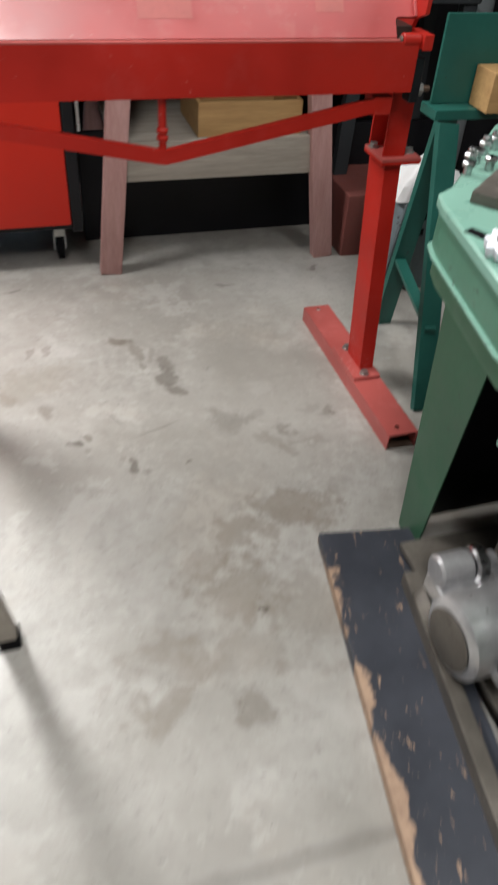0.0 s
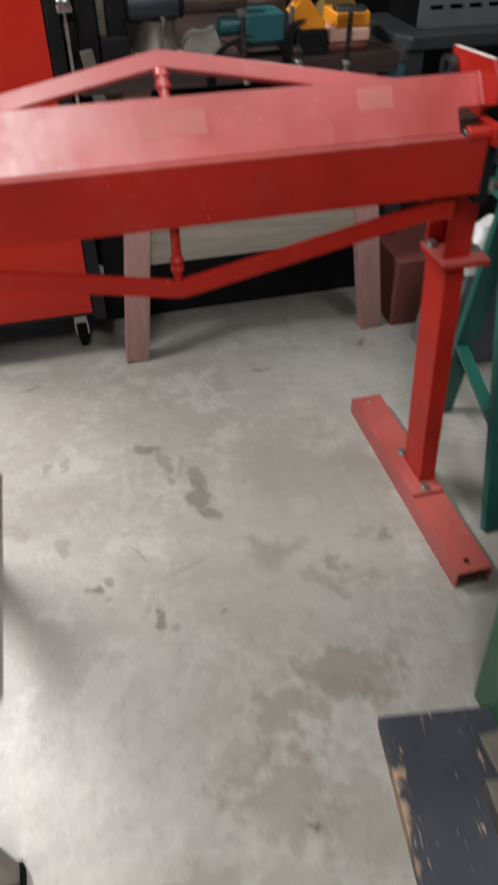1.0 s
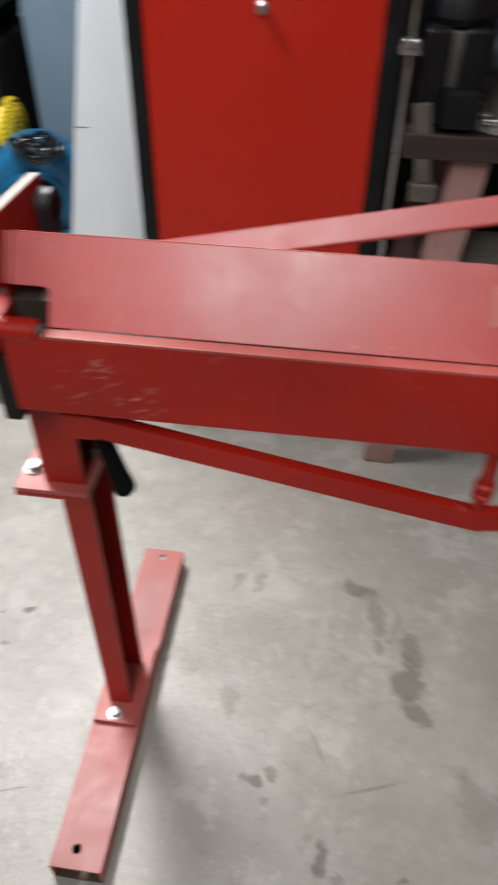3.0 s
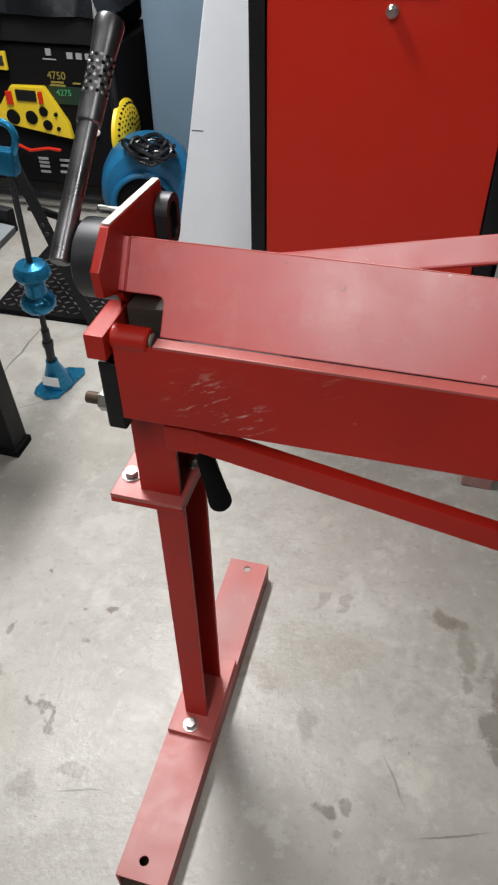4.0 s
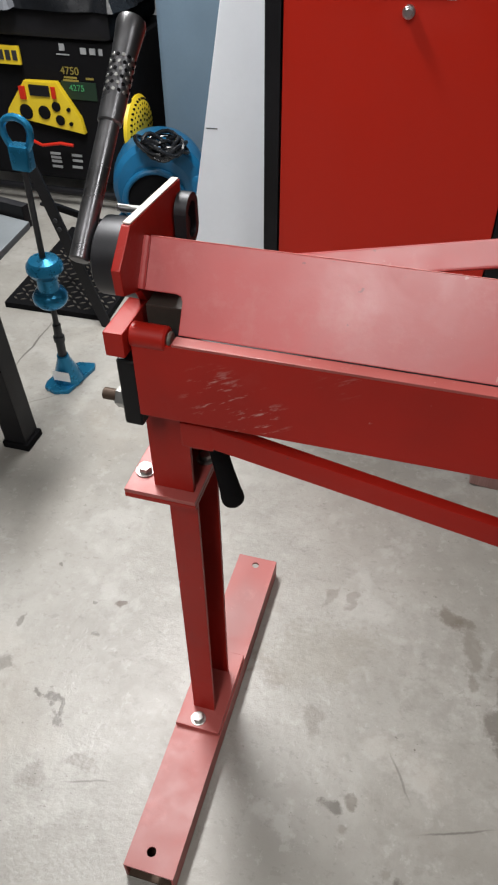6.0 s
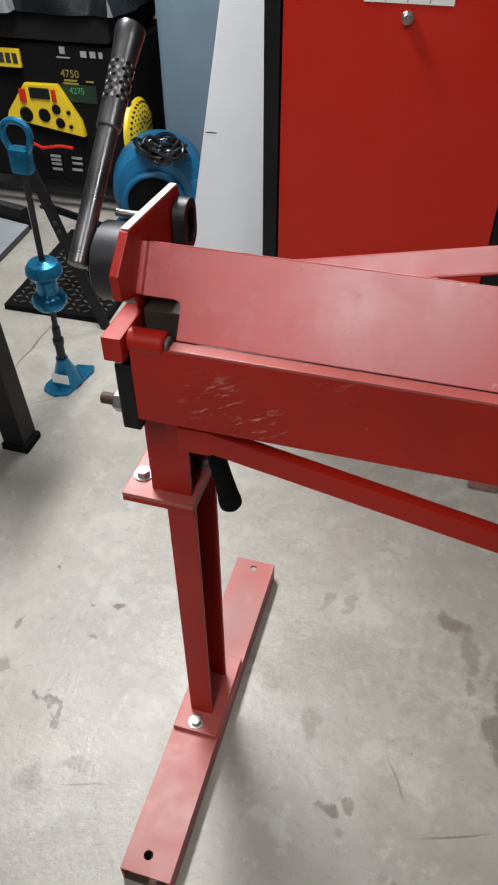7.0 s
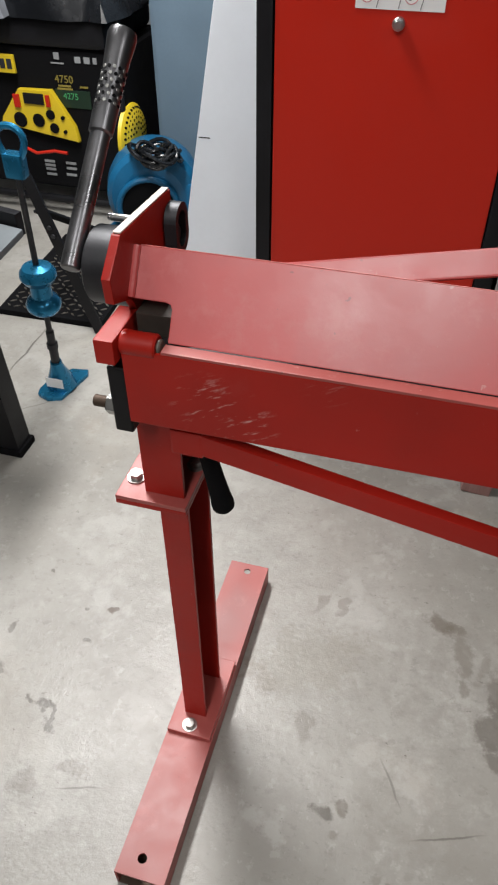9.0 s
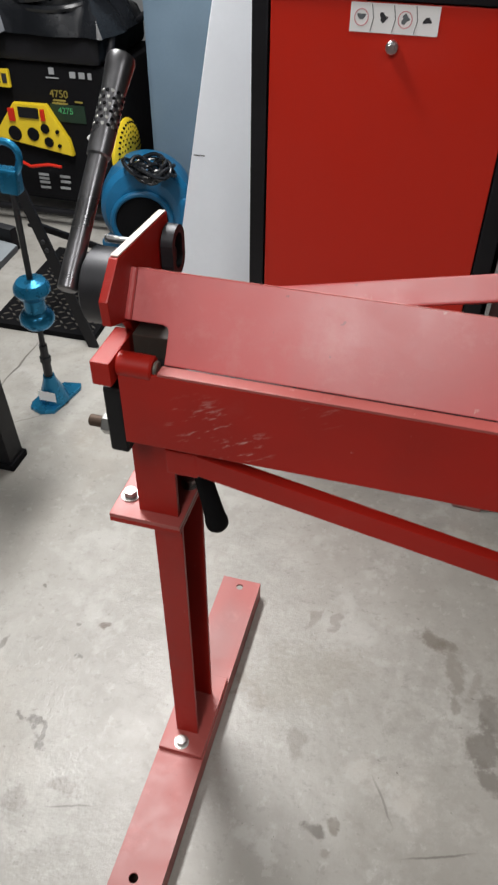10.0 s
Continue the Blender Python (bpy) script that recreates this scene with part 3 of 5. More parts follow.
def stand(x, out, lean=0.0, lift=0.0):
    """One leg: a box-section foot, foot plate, channel post, collar plates and the upper post. out: -1 for the end towards -x."""
    f0 = x - 0.04
    ring = circle(x - 0.005, 0.028, 0.0075, 14)
    foot = part("foot", plate_with_holes([(f0, 0), (f0 + 0.08, 0), (f0 + 0.08, 0.62), (f0, 0.62)], [ring, circle(x, 0.6, 0.007, 14)], "z", 0.041, 0.045), M["red_faded_sheen"], brake, "red box-section floor foot with bolt holes")
    part("foot_side", box(f0, f0 + 0.004, 0, 0.62, 0.0, 0.041), M["red_faded_sheen"], foot)
    part("foot_side", box(f0 + 0.076, f0 + 0.08, 0, 0.62, 0.0, 0.041), M["red_faded_sheen"], foot)
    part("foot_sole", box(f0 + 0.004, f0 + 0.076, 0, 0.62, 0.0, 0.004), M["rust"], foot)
    part("foot_plate", box(f0 + 0.001, f0 + 0.078, 0.229, 0.385, 0.0452, 0.055, 0.0015), M["red_faded_sheen"], brake)
    bolt("foot_bolt", x - 0.003, 0.245, 0.055, 0.0095, brake)
    bolt("foot_bolt", x - 0.003, 0.37, 0.055, 0.0095, brake)
    z1 = 0.594 + lift
    t = 0.006
    s = -out
    w0 = x - 0.019 + (0.012 if out > 0 else 0.0)
    w1 = w0 + 0.038
    a, b = w0, w1
    web = (w0, w0 + t)
    post = part("post", moved(join(
        box(a, b, 0.266, 0.266 + t, 0.0552, z1, 0.0012), box(a, b, 0.344, 0.35, 0.0552, z1, 0.0012),
        box(min(web), max(web), 0.272, 0.344, 0.0552, z1)), Matrix(((1, 0, lean, -lean * 0.055), (0, 1, 0, 0), (0, 0, 1, 0), (0, 0, 0, 1)))), M["red"], brake, "red steel channel post")
    dx = lean * (z1 - 0.055)
    cx = x + dx - 0.025 * s
    part("collar_plate", box(cx - 0.047, cx + 0.047, 0.252, 0.35, z1 - 0.007, z1 - 0.0003, 0.0012), M["red"], brake)
    part("collar_plate", box(cx - 0.047, cx + 0.047, 0.252, 0.35, z1 + 0.0003, z1 + 0.007, 0.0012), M["red_faded_sheen"], brake)
    bolt("collar_bolt", cx - s * 0.032, 0.288, z1 + 0.0072, 0.0092, brake, 0.008)
    bolt("collar_bolt", cx + s * 0.035, 0.33, z1 + 0.0072, 0.0092, brake, 0.008)
    u0, u1 = sorted((cx - s * 0.012, cx + s * 0.040))
    web = sorted((cx - s * 0.012, cx - s * 0.006))
    part("upper_post", join(box(u0, u1, 0.268, 0.274, z1 + 0.0072, 0.80, 0.0012), box(u0, u1, 0.34, 0.346, z1 + 0.0072, 0.80, 0.0012),
                            box(web[0], web[1], 0.274, 0.34, z1 + 0.0072, 0.80)), M["red"], brake)


stand(0.04, -1)
stand(1.062, 1, lean=-0.06, lift=0.025)

# bed behind the leaves, front folding leaf and sloping clamp leaf
part("bed", join(box(XL + 0.004, XR - 0.004, 0.226, 0.36, 0.800, 0.812, 0.002), box(XL + 0.004, XR - 0.004, 0.226, 0.238, 0.812, 0.862, 0.001)), M["dark_steel"], brake, "dark steel bed plate")
for x0, x1 in ((XL + 0.003, XL + 0.05), (XR - 0.05, XR - 0.003)):
    part("anvil_block", box(x0, x1, 0.239, 0.30, 0.813, 0.886, 0.002), M["anvil"], brake, "bare grimy steel anvil block")
part("leaf_lip", box(XL + 0.041, XR - 0.041, 0.2030, 0.2173, 0.8664, 0.8695, 0.0008), M["red_faded_sheen"], brake, "pale red lip with rubbed paint and painted sheen")
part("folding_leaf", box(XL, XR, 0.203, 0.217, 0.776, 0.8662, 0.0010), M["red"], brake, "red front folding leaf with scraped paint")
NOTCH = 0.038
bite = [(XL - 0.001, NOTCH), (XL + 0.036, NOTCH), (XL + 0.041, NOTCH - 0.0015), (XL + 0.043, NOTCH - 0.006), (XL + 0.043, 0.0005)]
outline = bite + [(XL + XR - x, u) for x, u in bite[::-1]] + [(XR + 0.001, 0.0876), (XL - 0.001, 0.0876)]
part("clamp_leaf", moved(prism(outline, "z", -0.009, 0.0, 0.0008), SLOPE), M["red_rubbed_sheen"], brake, "red sloping clamp leaf with sheen in its colour, rubbed pale along its edge")
part("worn_edge", moved(box(XL + 0.004, XR - 0.004, 0.0877, 0.0886, -0.0085, -0.0004), SLOPE), M["patch"], brake, "paint rubbed through along the top edge")
for x, w, s0, s1 in ((0.5305, 0.097, 0.034, 0.071), (0.840, 0.056, 0.046, 0.0785)):
    part("label_mark", moved(box(x - w / 2, x + w / 2, s0, s1, 0.0001, 0.0004), SLOPE), M["patch"], brake, "pale rubbed rectangle where a label was")
part("back_angle", box(XL + 0.03, XR - 0.03, 0.285, 0.35, 0.86, 0.868, 0.001), M["red"], brake)

# truss rods with their struts
def truss(name, lower, height, place, thick, skin="red"):
    """A bent flat bar: outer ends, apex and bar height, in the plane that place maps."""
    (xa, za), (xm, zm), (xb, zb) = lower
    pts = [(xa, za), (xm - 0.03, zm - (zm - za) * 0.03 / (xm - xa) * 0.9), (xm, zm), (xm + 0.03, zm - (zm - zb) * 0.03 / (xb - xm) * 0.9), (xb, zb)]
    top = [(x, z + height) for x, z in pts[::-1]]
    return part(name, place(pts + top, thick), M[skin], brake, "red bent flat truss bar")


truss("lower_truss", ((0.10, 0.735), (0.521, 0.651), (0.955, 0.736)), 0.028, lambda p, t: prism(p, "y", 0.214, 0.228, 0.0015), 0.012)
part("truss_tab", box(0.068, 0.104, 0.2135, 0.262, 0.731, 0.764, 0.003), M["red"], brake)
part("truss_tab", box(0.945, 0.985, 0.2135, 0.262, 0.731, 0.766, 0.003), M["red"], brake)
part("lower_strut", lathe([(0.0075, 0), (0.0075, 0.026), (0.011, 0.028), (0.011, 0.034), (0.0085, 0.036), (0.0085, 0.040), (0.011, 0.042), (0.011, 0.048), (0.0078, 0.051), (0.0078, 0.115)], (0.518, 0.222, 0.670), (0.518, 0.222, 1)), M["red"], brake)
# Upper truss and strut share the paler red with the sheen painted in.
truss("upper_truss", ((0.165, 0.064), (0.5285, 0.1345), (0.89, 0.068)), 0.025, lambda p, t: moved(prism(p, "z", -0.030, -0.016, 0.002), SLOPE), 0.012, "red_rubbed_sheen")
part("upper_strut", moved(lathe([(0.0078, 0), (0.0078, 0.026), (0.0115, 0.028), (0.0115, 0.036), (0.009, 0.038), (0.009, 0.042), (0.0115, 0.044), (0.0115, 0.051), (0.008, 0.056)], (0.5285, 0.079, -0.022), (0.5285, 1, -0.022)), SLOPE), M["red_rubbed_sheen"], brake)


def end_fittings(x, s):
    """The end plate, hinge block and pin, pivots and the leaf stop at one end; s: +1 where the beam runs towards +x."""
    a, b = sorted((x - s * 0.010, x - s * 0.001))
    outline = [(0.206, 0.912), (0.204, 0.938), (0.236, 0.966), (0.362, 0.958), (0.362, 0.866), (0.262, 0.866), (0.243, 0.897)]
    part("end_plate", prism(outline, "x", a, b, 0.0015), M["red"], brake, "red end plate with a bare pale top edge")
    part("plate_edge", prism([(0.238, 0.9663), (0.36, 0.9585), (0.36, 0.9602), (0.238, 0.968)], "x", a + 0.001, b - 0.001), M["pale_edge"], brake, "bare pale cut edge")
    part("weld_bead", moved(tube([(x + 0.001 * s, 0.039 + 0.0080 * k, 0.001 + 0.0009 * (k % 2)) for k in range(7)], 0.0040, 10), SLOPE), M["red_rubbed_sheen"], brake)
    h0, h1 = sorted((x - s * 0.022, x - s * 0.002))
    part("hinge_block", box(h0, h1, 0.192, 0.256, 0.853, 0.880, 0.002), M["red"], brake)
    part("hinge_pin", rod((x - s * 0.002, 0.213, 0.868), (x + s * 0.035, 0.213, 0.868), 0.0125), M["red"], brake)
    part("pin_core", rod((x + s * 0.035, 0.213, 0.868), (x + s * 0.039, 0.213, 0.868), 0.008), M["grime"], brake, "bare steel pin end")
    cam_x = x + s * 0.009
    ring = lambda w, h: [(0.351 + w * math.cos(a), 0.922 + (h if math.sin(a) > 0 else -h) + w * math.sin(a)) for a in [2 * math.pi * (k + 0.5) / 28 for k in range(28)]]
    part("clamp_link", plate_with_holes(ring(0.0185, 0.009), [ring(0.0105, 0.009)], "x", *sorted((x + s * 0.001, x + s * 0.014))), M["dark_steel"], brake, "dark steel clamp link")
    part("link_boss", rod((x, 0.351, 0.915), (x + s * 0.009, 0.351, 0.915), 0.0098), M["dark_steel"], brake)
    k0, k1 = sorted((x - s * 0.022, x - s * 0.001))
    part("pivot_block", box(k0, k1, 0.208, 0.242, 0.754, 0.838, 0.005, 3), M["black"], brake, "black steel pivot block")
    part("pivot_stud", rod((x - s * 0.051, 0.226, 0.776), (x - s * 0.024, 0.226, 0.776), 0.0065), M["rust"], brake, "rusty threaded stud")
    part("pivot_nut", prism([(0.226 + 0.0125 * math.cos(k * math.pi / 3), 0.776 + 0.0125 * math.sin(k * math.pi / 3)) for k in range(6)], "x", *sorted((x - s * 0.034, x - s * 0.0225)), 0.001), M["zinc"], brake, "zinc-plated nut")


M["pale_edge"] = paint("bare_cut_edge", (0.72, 0.62, 0.56), 0.5, grain=0.08)
end_fittings(XL, 1)
end_fittings(XR, -1)

# clamp lever at the end towards -x
part("cam_housing", lathe([(0.036, 0), (0.040, 0.003), (0.040, 0.050), (0.038, 0.052)], (-0.034, 0.303, 0.896), (1, 0.303, 0.896), 40), M["dark_steel"], brake, "dark round cam housing")
part("housing_pin", rod((-0.03, 0.335, 0.933), (0.015, 0.335, 0.933), 0.004), M["steel"], brake)
LEVER = Vector((-0.046, 0.268, 0.905)), Vector((-0.046, 0.455, 1.077))
part("lever_tube", rod(LEVER[0], LEVER[0].lerp(LEVER[1], 0.62), 0.0105), M["dark_chrome"], brake, "polished steel lever tube")
grip_from, grip_to = LEVER[0].lerp(LEVER[1], 0.56), LEVER[1]
g = (grip_to - grip_from).length
grip = part("lever_grip", lathe([(0.011, 0), (0.0125, 0.002), (0.0130, g * 0.2), (0.0126, g * 0.62), (0.0145, g * 0.85), (0.0155, g - 0.006), (0.0145, g - 0.001), (0.011, g)], grip_from, grip_to, 28), M["dark_chrome"], brake, "dark grip tube with drilled holes")
axis = (grip_to - grip_from).normalized()
side = axis.orthogonal().normalized()
up = axis.cross(side)
for row in range(6):
    for k in range(14):
        a = 2 * math.pi * (k + 0.5 * (row % 2)) / 14
        out = side * math.cos(a) + up * math.sin(a)
        c = grip_from + axis * (g * (0.28 + 0.065 * row))
        part("grip_hole", rod(c + out * 0.0110, c + out * 0.0133, 0.0020, n=10), M["zinc"] if k % 2 else M["matt_black"], grip)

# hanging black lever of the folding leaf
part("leaf_lever", lathe([(0.008, 0), (0.010, 0.03), (0.0115, 0.10), (0.013, 0.135), (0.0145, 0.15), (0.0145, 0.158), (0.010, 0.165)], (0.085, 0.255, 0.742), (0.102, 0.286, 0.577)), M["matt_black"], brake, "black rubber lever grip")


# ---- red tool cabinet ----
cabinet = thing("tool_cabinet", (0.17, 1.35, 0), "red and black steel tool cabinet on casters, door closed", "tool cabinet")
part("body", box(-0.072, 0.422, 1.10, 1.62, 0.125, 1.12, 0.004), M["black"], cabinet, "black steel carcass")
part("frame_post", box(-0.074, -0.044, 1.076, 1.10, 0.125, 1.04, 0.003), M["black"], cabinet)
part("frame_post", box(0.387, 0.421, 1.076, 1.10, 0.125, 1.04, 0.003), M["black"], cabinet)
part("top_rail", box(-0.044, 0.392, 1.074, 1.10, 1.038, 1.12, 0.003), M["black"], cabinet)
door = part("door", box(-0.041, 0.384, 1.079, 1.10, 0.148, 1.035, 0.003), M["red_cab"], cabinet, "glossy red steel door")
part("lock", join(rod((0.174, 1.0785, 0.970), (0.174, 1.066, 0.970), 0.0105, n=24), rod((0.174, 1.068, 0.970), (0.174, 1.060, 0.970), 0.0075, n=20)), M["steel"], door, "chrome barrel lock")
sticker = part("sticker", box(0.098, 0.246, 1.0775, 1.0788, 0.989, 1.033), M["paper"], door, "white pictogram sticker")
for k in range(4):
    x = 0.117 + 0.0365 * k
    if k in (0, 2):
        part("pictogram", tube([(x + 0.0115 * math.cos(a), 1.0772, 1.011 + 0.0125 * math.sin(a)) for a in [2 * math.pi * j / 20 for j in range(20)]], 0.0007, 6, True), M["pink_ink"], sticker)
    part("pictogram", prism([(x + 0.006 * math.cos(a) * (1 + 0.45 * math.sin(3 * a + k)), 1.012 + 0.0065 * math.sin(a) * (1 + 0.4 * math.cos(2 * a + 2 * k))) for a in [2 * math.pi * j / 16 for j in range(16)]], "y", 1.0771, 1.0774), M["ink"] if k in (1, 3) else M["grey_plastic"], sticker)
    if k:
        part("divider", beam((x - 0.020, 1.0771, 0.991), (x - 0.016, 1.0771, 1.011), 0.001, 0.0006, (0, 1, 0)), M["ink"], sticker)
        part("divider", beam((x - 0.016, 1.0771, 1.011), (x - 0.020, 1.0771, 1.031), 0.001, 0.0006, (0, 1, 0)), M["ink"], sticker)
for cx in (-0.02, 0.345):
    for cy in (1.16, 1.55):
        caster = part("caster", join(box(cx - 0.018, cx + 0.018, cy - 0.025, cy + 0.025, 0.085, 0.124, 0.003)), M["zinc"], cabinet)
        part("wheel", lathe([(0.030, 0), (0.046, 0.003), (0.046, 0.021), (0.030, 0.024)], (cx - 0.012, cy, 0.046), (cx + 1, cy, 0.046), 28), M["matt_black"], caster, "black rubber wheel")
        for fx in (cx - 0.018, cx + 0.018):
            part("fork", prism([(cy - 0.022, 0.0855), (cy + 0.022, 0.0855), (cy + 0.010, 0.034), (cy - 0.010, 0.034)], "x", fx - 0.002, fx + 0.002), M["paper"], caster)

# ---- white leaning board ----
board = [(-0.345, 0.0), (-0.080, 0.0), (-0.080, 1.25), (-0.135, 1.25), (-0.19, 0.93)]
white_board = thing("white_board", (-0.21, 1.13, 0), "tall white laminated board leaning against the cabinet", "board")
panel_face = part("panel", moved(prism(board, "y", 0, 0.022, 0.003), pose(0, 1.12, 0, -3, 0, 0)), M["white"], white_board)
part("scuff", moved(box(-0.216, -0.192, -0.0008, -0.0001, 0.724, 0.7262), pose(0, 1.12, 0, -3, 0, 2)), M["ink"], panel_face, "short dark scuff")

# ---- blue-grey steel locker ----
locker = thing("locker", (-0.3, 2.5, 0), "tall blue-grey steel locker against the wall", "locker")
part("body", box(-0.80, 0.30, 2.34, 2.95, 0.02, 2.0, 0.006), M["slate"], locker)
part("door", box(-0.785, -0.25, 2.325, 2.339, 0.06, 1.97, 0.004), M["slate"], locker)
part("door", box(-0.245, 0.29, 2.325, 2.339, 0.06, 1.97, 0.004), M["slate"], locker)
part("plinth", box(-0.79, 0.29, 2.36, 2.9, 0, 0.02), M["black"], locker)

# ---- portable generator ----
gen = thing("portable_generator", (-1.2, 2.4, 0), "black and yellow portable generator with wheels", "generator")
part("body", box(-1.62, -0.86, 2.19, 2.6, 0.10, 0.60, 0.02, 3), M["matt_black"], gen)
part("tank", box(-1.58, -0.90, 2.17, 2.6, 0.60, 0.70, 0.04, 4), M["black"], gen)
panel_pts = [(-1.36, 0.335), (-1.05, 0.29), (-1.06, 0.345), (-1.135, 0.465), (-1.265, 0.462), (-1.35, 0.36)]
panel = part("control_panel", prism(panel_pts, "y", 2.165, 2.188, 0.004), M["yellow"], gen, "yellow control panel with round sockets")
for x, z, r in ((-1.275, 0.355, 0.027), (-1.20, 0.358, 0.024), (-1.148, 0.382, 0.017), (-1.14, 0.335, 0.018), (-1.10, 0.375, 0.007), (-1.098, 0.325, 0.007)):
    part("socket", rod((x, 2.166, z), (x, 2.158, z), r, n=24), M["matt_black"], panel, "black round socket")
meter = part("meter", box(-1.245, -1.165, 2.158, 2.1645, 0.415, 0.452, 0.003), M["black"], panel)
part("switch", box(-1.285, -1.262, 2.155, 2.164, 0.40, 0.445, 0.002), M["red_cab"], panel, "red rocker switch")
part("switch", box(-1.155, -1.14, 2.155, 2.164, 0.41, 0.45, 0.002), M["red_cab"], panel, "red rocker switch")
FACE = Matrix.Rotation(radians(90), 4, "X")
writing("4750", 0.036, Matrix.Translation((-1.085, 2.188, 0.488)) @ FACE, M["dull_gold"], gen)
writing("4275", 0.03, Matrix.Translation((-1.065, 2.1845, 0.435)) @ FACE, M["green_bright"], gen)
part("label_plate", box(-1.125, -0.99, 2.186, 2.1895, 0.405, 0.465, 0.001), M["green_print"], gen, "green printed label")
part("brand_plate", box(-1.40, -1.255, 2.158, 2.169, 0.515, 0.575, 0.002), M["yellow"], gen, "yellow brand plate")
part("brand_bars", join(*[box(-1.39 + 0.027 * k, -1.372 + 0.027 * k, 2.155, 2.1577, 0.530, 0.562) for k in range(5)]), M["ink"], gen)
for k, (x, z) in enumerate(((-1.20, 0.20), (-1.20, 0.185), (-1.20, 0.17), (-1.11, 0.20), (-1.11, 0.18), (-1.115, 0.155), (-1.20, 0.15))):
    part("label_bar", box(x - 0.022, x + 0.02, 2.1865, 2.189, z - 0.005, z + 0.004), M["print_grey"], gen)
for x, z, w in ((-1.085, 0.478, 0.05), (-1.01, 0.478, 0.03), (-1.085, 0.468, 0.06)):
    part("print_bar", box(x - w / 2, x + w / 2, 2.1865, 2.1885, z - 0.003, z + 0.003), M["dull_gold"], gen)
for x, z, w, h in ((-1.10, 0.575, 0.020, 0.022), (-1.02, 0.567, 0.022, 0.020), (-0.985, 0.567, 0.022, 0.020), (-0.955, 0.567, 0.014, 0.020), (-1.10, 0.552, 0.05, 0.004)):
    part("print_bar", box(x - w / 2, x + w / 2, 2.186, 2.1885, z - h / 2, z + h / 2), M["print_grey"], gen)
for x, z in ((-0.98, 0.36), (-0.955, 0.36), (-0.98, 0.315), (-0.955, 0.315)):
    part("knob", rod((x, 2.19, z), (x, 2.175, z), 0.010, n=16), M["paper"], gen)
cover = part("recoil_cover", lathe([(0.115, 0), (0.112, 0.012), (0.09, 0.028), (0.04, 0.034), (0.0, 0.034)], (-0.868, 2.225, 0.313), (-0.75, 2.225, 0.313), 36), M["yellow"], gen, "yellow slotted recoil cover")
c_axis = Vector((1, 0, 0))
c_side = c_axis.cross(Vector((0, 0, 1))).normalized()
c_up = c_side.cross(c_axis)
for ring_r, count in ((0.030, 8), (0.048, 14), (0.066, 20), (0.083, 26), (0.098, 32)):
    for k in range(count):
        a = 2 * math.pi * k / count
        p = Vector((-0.868, 2.225, 0.313)) + c_axis * (0.0345 - 0.19 * max(0, ring_r - 0.04)) + (c_side * math.cos(a) + c_up * math.sin(a)) * ring_r
        part("slot", rod(p - c_axis * 0.004, p + c_axis * 0.003, 0.0045, n=8), M["matt_black"], cover)
for x in (-1.63, -0.87):
    part("frame_tube", tube([(x, 2.18, 0.0), (x, 2.18, 0.62), (x, 2.22, 0.70), (x, 2.56, 0.70), (x, 2.62, 0.62), (x, 2.62, 0.0)], 0.014), M["black"], gen)
part("frame_tube", tube([(-1.63, 2.175, 0.06), (-0.87, 2.175, 0.06)], 0.014), M["black"], gen)
part("cable", tube([(-1.28, 2.15, 0.262), (-1.22, 2.14, 0.245), (-1.15, 2.15, 0.255), (-1.10, 2.155, 0.25)], 0.006), M["red_cab"], gen, "short red cable")


def crumpled(name, x0, x1, y0, y1, z0, height, material, label, category, seed, cuts=26):
    """A draped heap of sheeting or cloth: a dome with folds."""
    rng = random.Random(seed)
    ox, oy = rng.random() * 30, rng.random() * 30
    bm = bmesh.new()
    grid = []
    for i in range(cuts + 1):
        for j in range(cuts + 1):
            u, v = i / cuts, j / cuts
            e = min(1.0, 4.5 * min(u, 1 - u, v, 1 - v))
            x, y = x0 + (x1 - x0) * u, y0 + (y1 - y0) * v
            fold = noise.noise((x * 7 + ox, y * 7 + oy, 0.3)) + 0.6 * abs(noise.noise((x * 17 + ox, y * 17, 2.0)))
            grid.append(bm.verts.new((x + 0.03 * noise.noise((x * 9, y * 9, oy)), y + 0.03 * noise.noise((x * 9, y * 9, ox)), z0 + height * math.sqrt(max(e, 0.0)) * (0.72 + 0.45 * fold) if e > 0 else z0)))
    for i in range(cuts):
        for j in range(cuts):
            a = i * (cuts + 1) + j
            bm.faces.new((grid[a], grid[a + cuts + 1], grid[a + cuts + 2], grid[a + 1]))
    bottom = [grid[i * (cuts + 1)] for i in range(cuts + 1)] + [grid[cuts * (cuts + 1) + j] for j in range(1, cuts + 1)] + [grid[i * (cuts + 1) + cuts] for i in range(cuts - 1, -1, -1)] + [grid[j] for j in range(cuts - 1, 0, -1)]
    bm.faces.new(bottom[::-1])
    bmesh.ops.recalc_face_normals(bm, faces=bm.faces)
    return solid(name, bm, material, label, category)


crumpled("plastic_bag", -1.30, -0.86, 2.14, 2.5, 0.695, 0.16, M["gloss_black"], "crumpled black plastic bag heaped on the generator", "bag", 3)
crumpled("grey_cloth", -1.50, -1.22, 2.10, 2.4, 0.70, 0.12, M["grey_cloth"], "crumpled grey cloth lying on the generator", "cloth", 8, 20)
solid("coiled_hose", join(*[tube([(-1.08 + (0.15 + 0.008 * k) * math.cos(a), 2.26 + (0.10 + 0.006 * k) * math.sin(a), 0.80 + 0.02 * k + 0.03 * math.sin(a + k)) for a in [2 * math.pi * j / 28 for j in range(28)]], 0.013, 8, True) for k in range(4)]), M["gloss_black"], "black hose coiled on top of the generator", "hose")

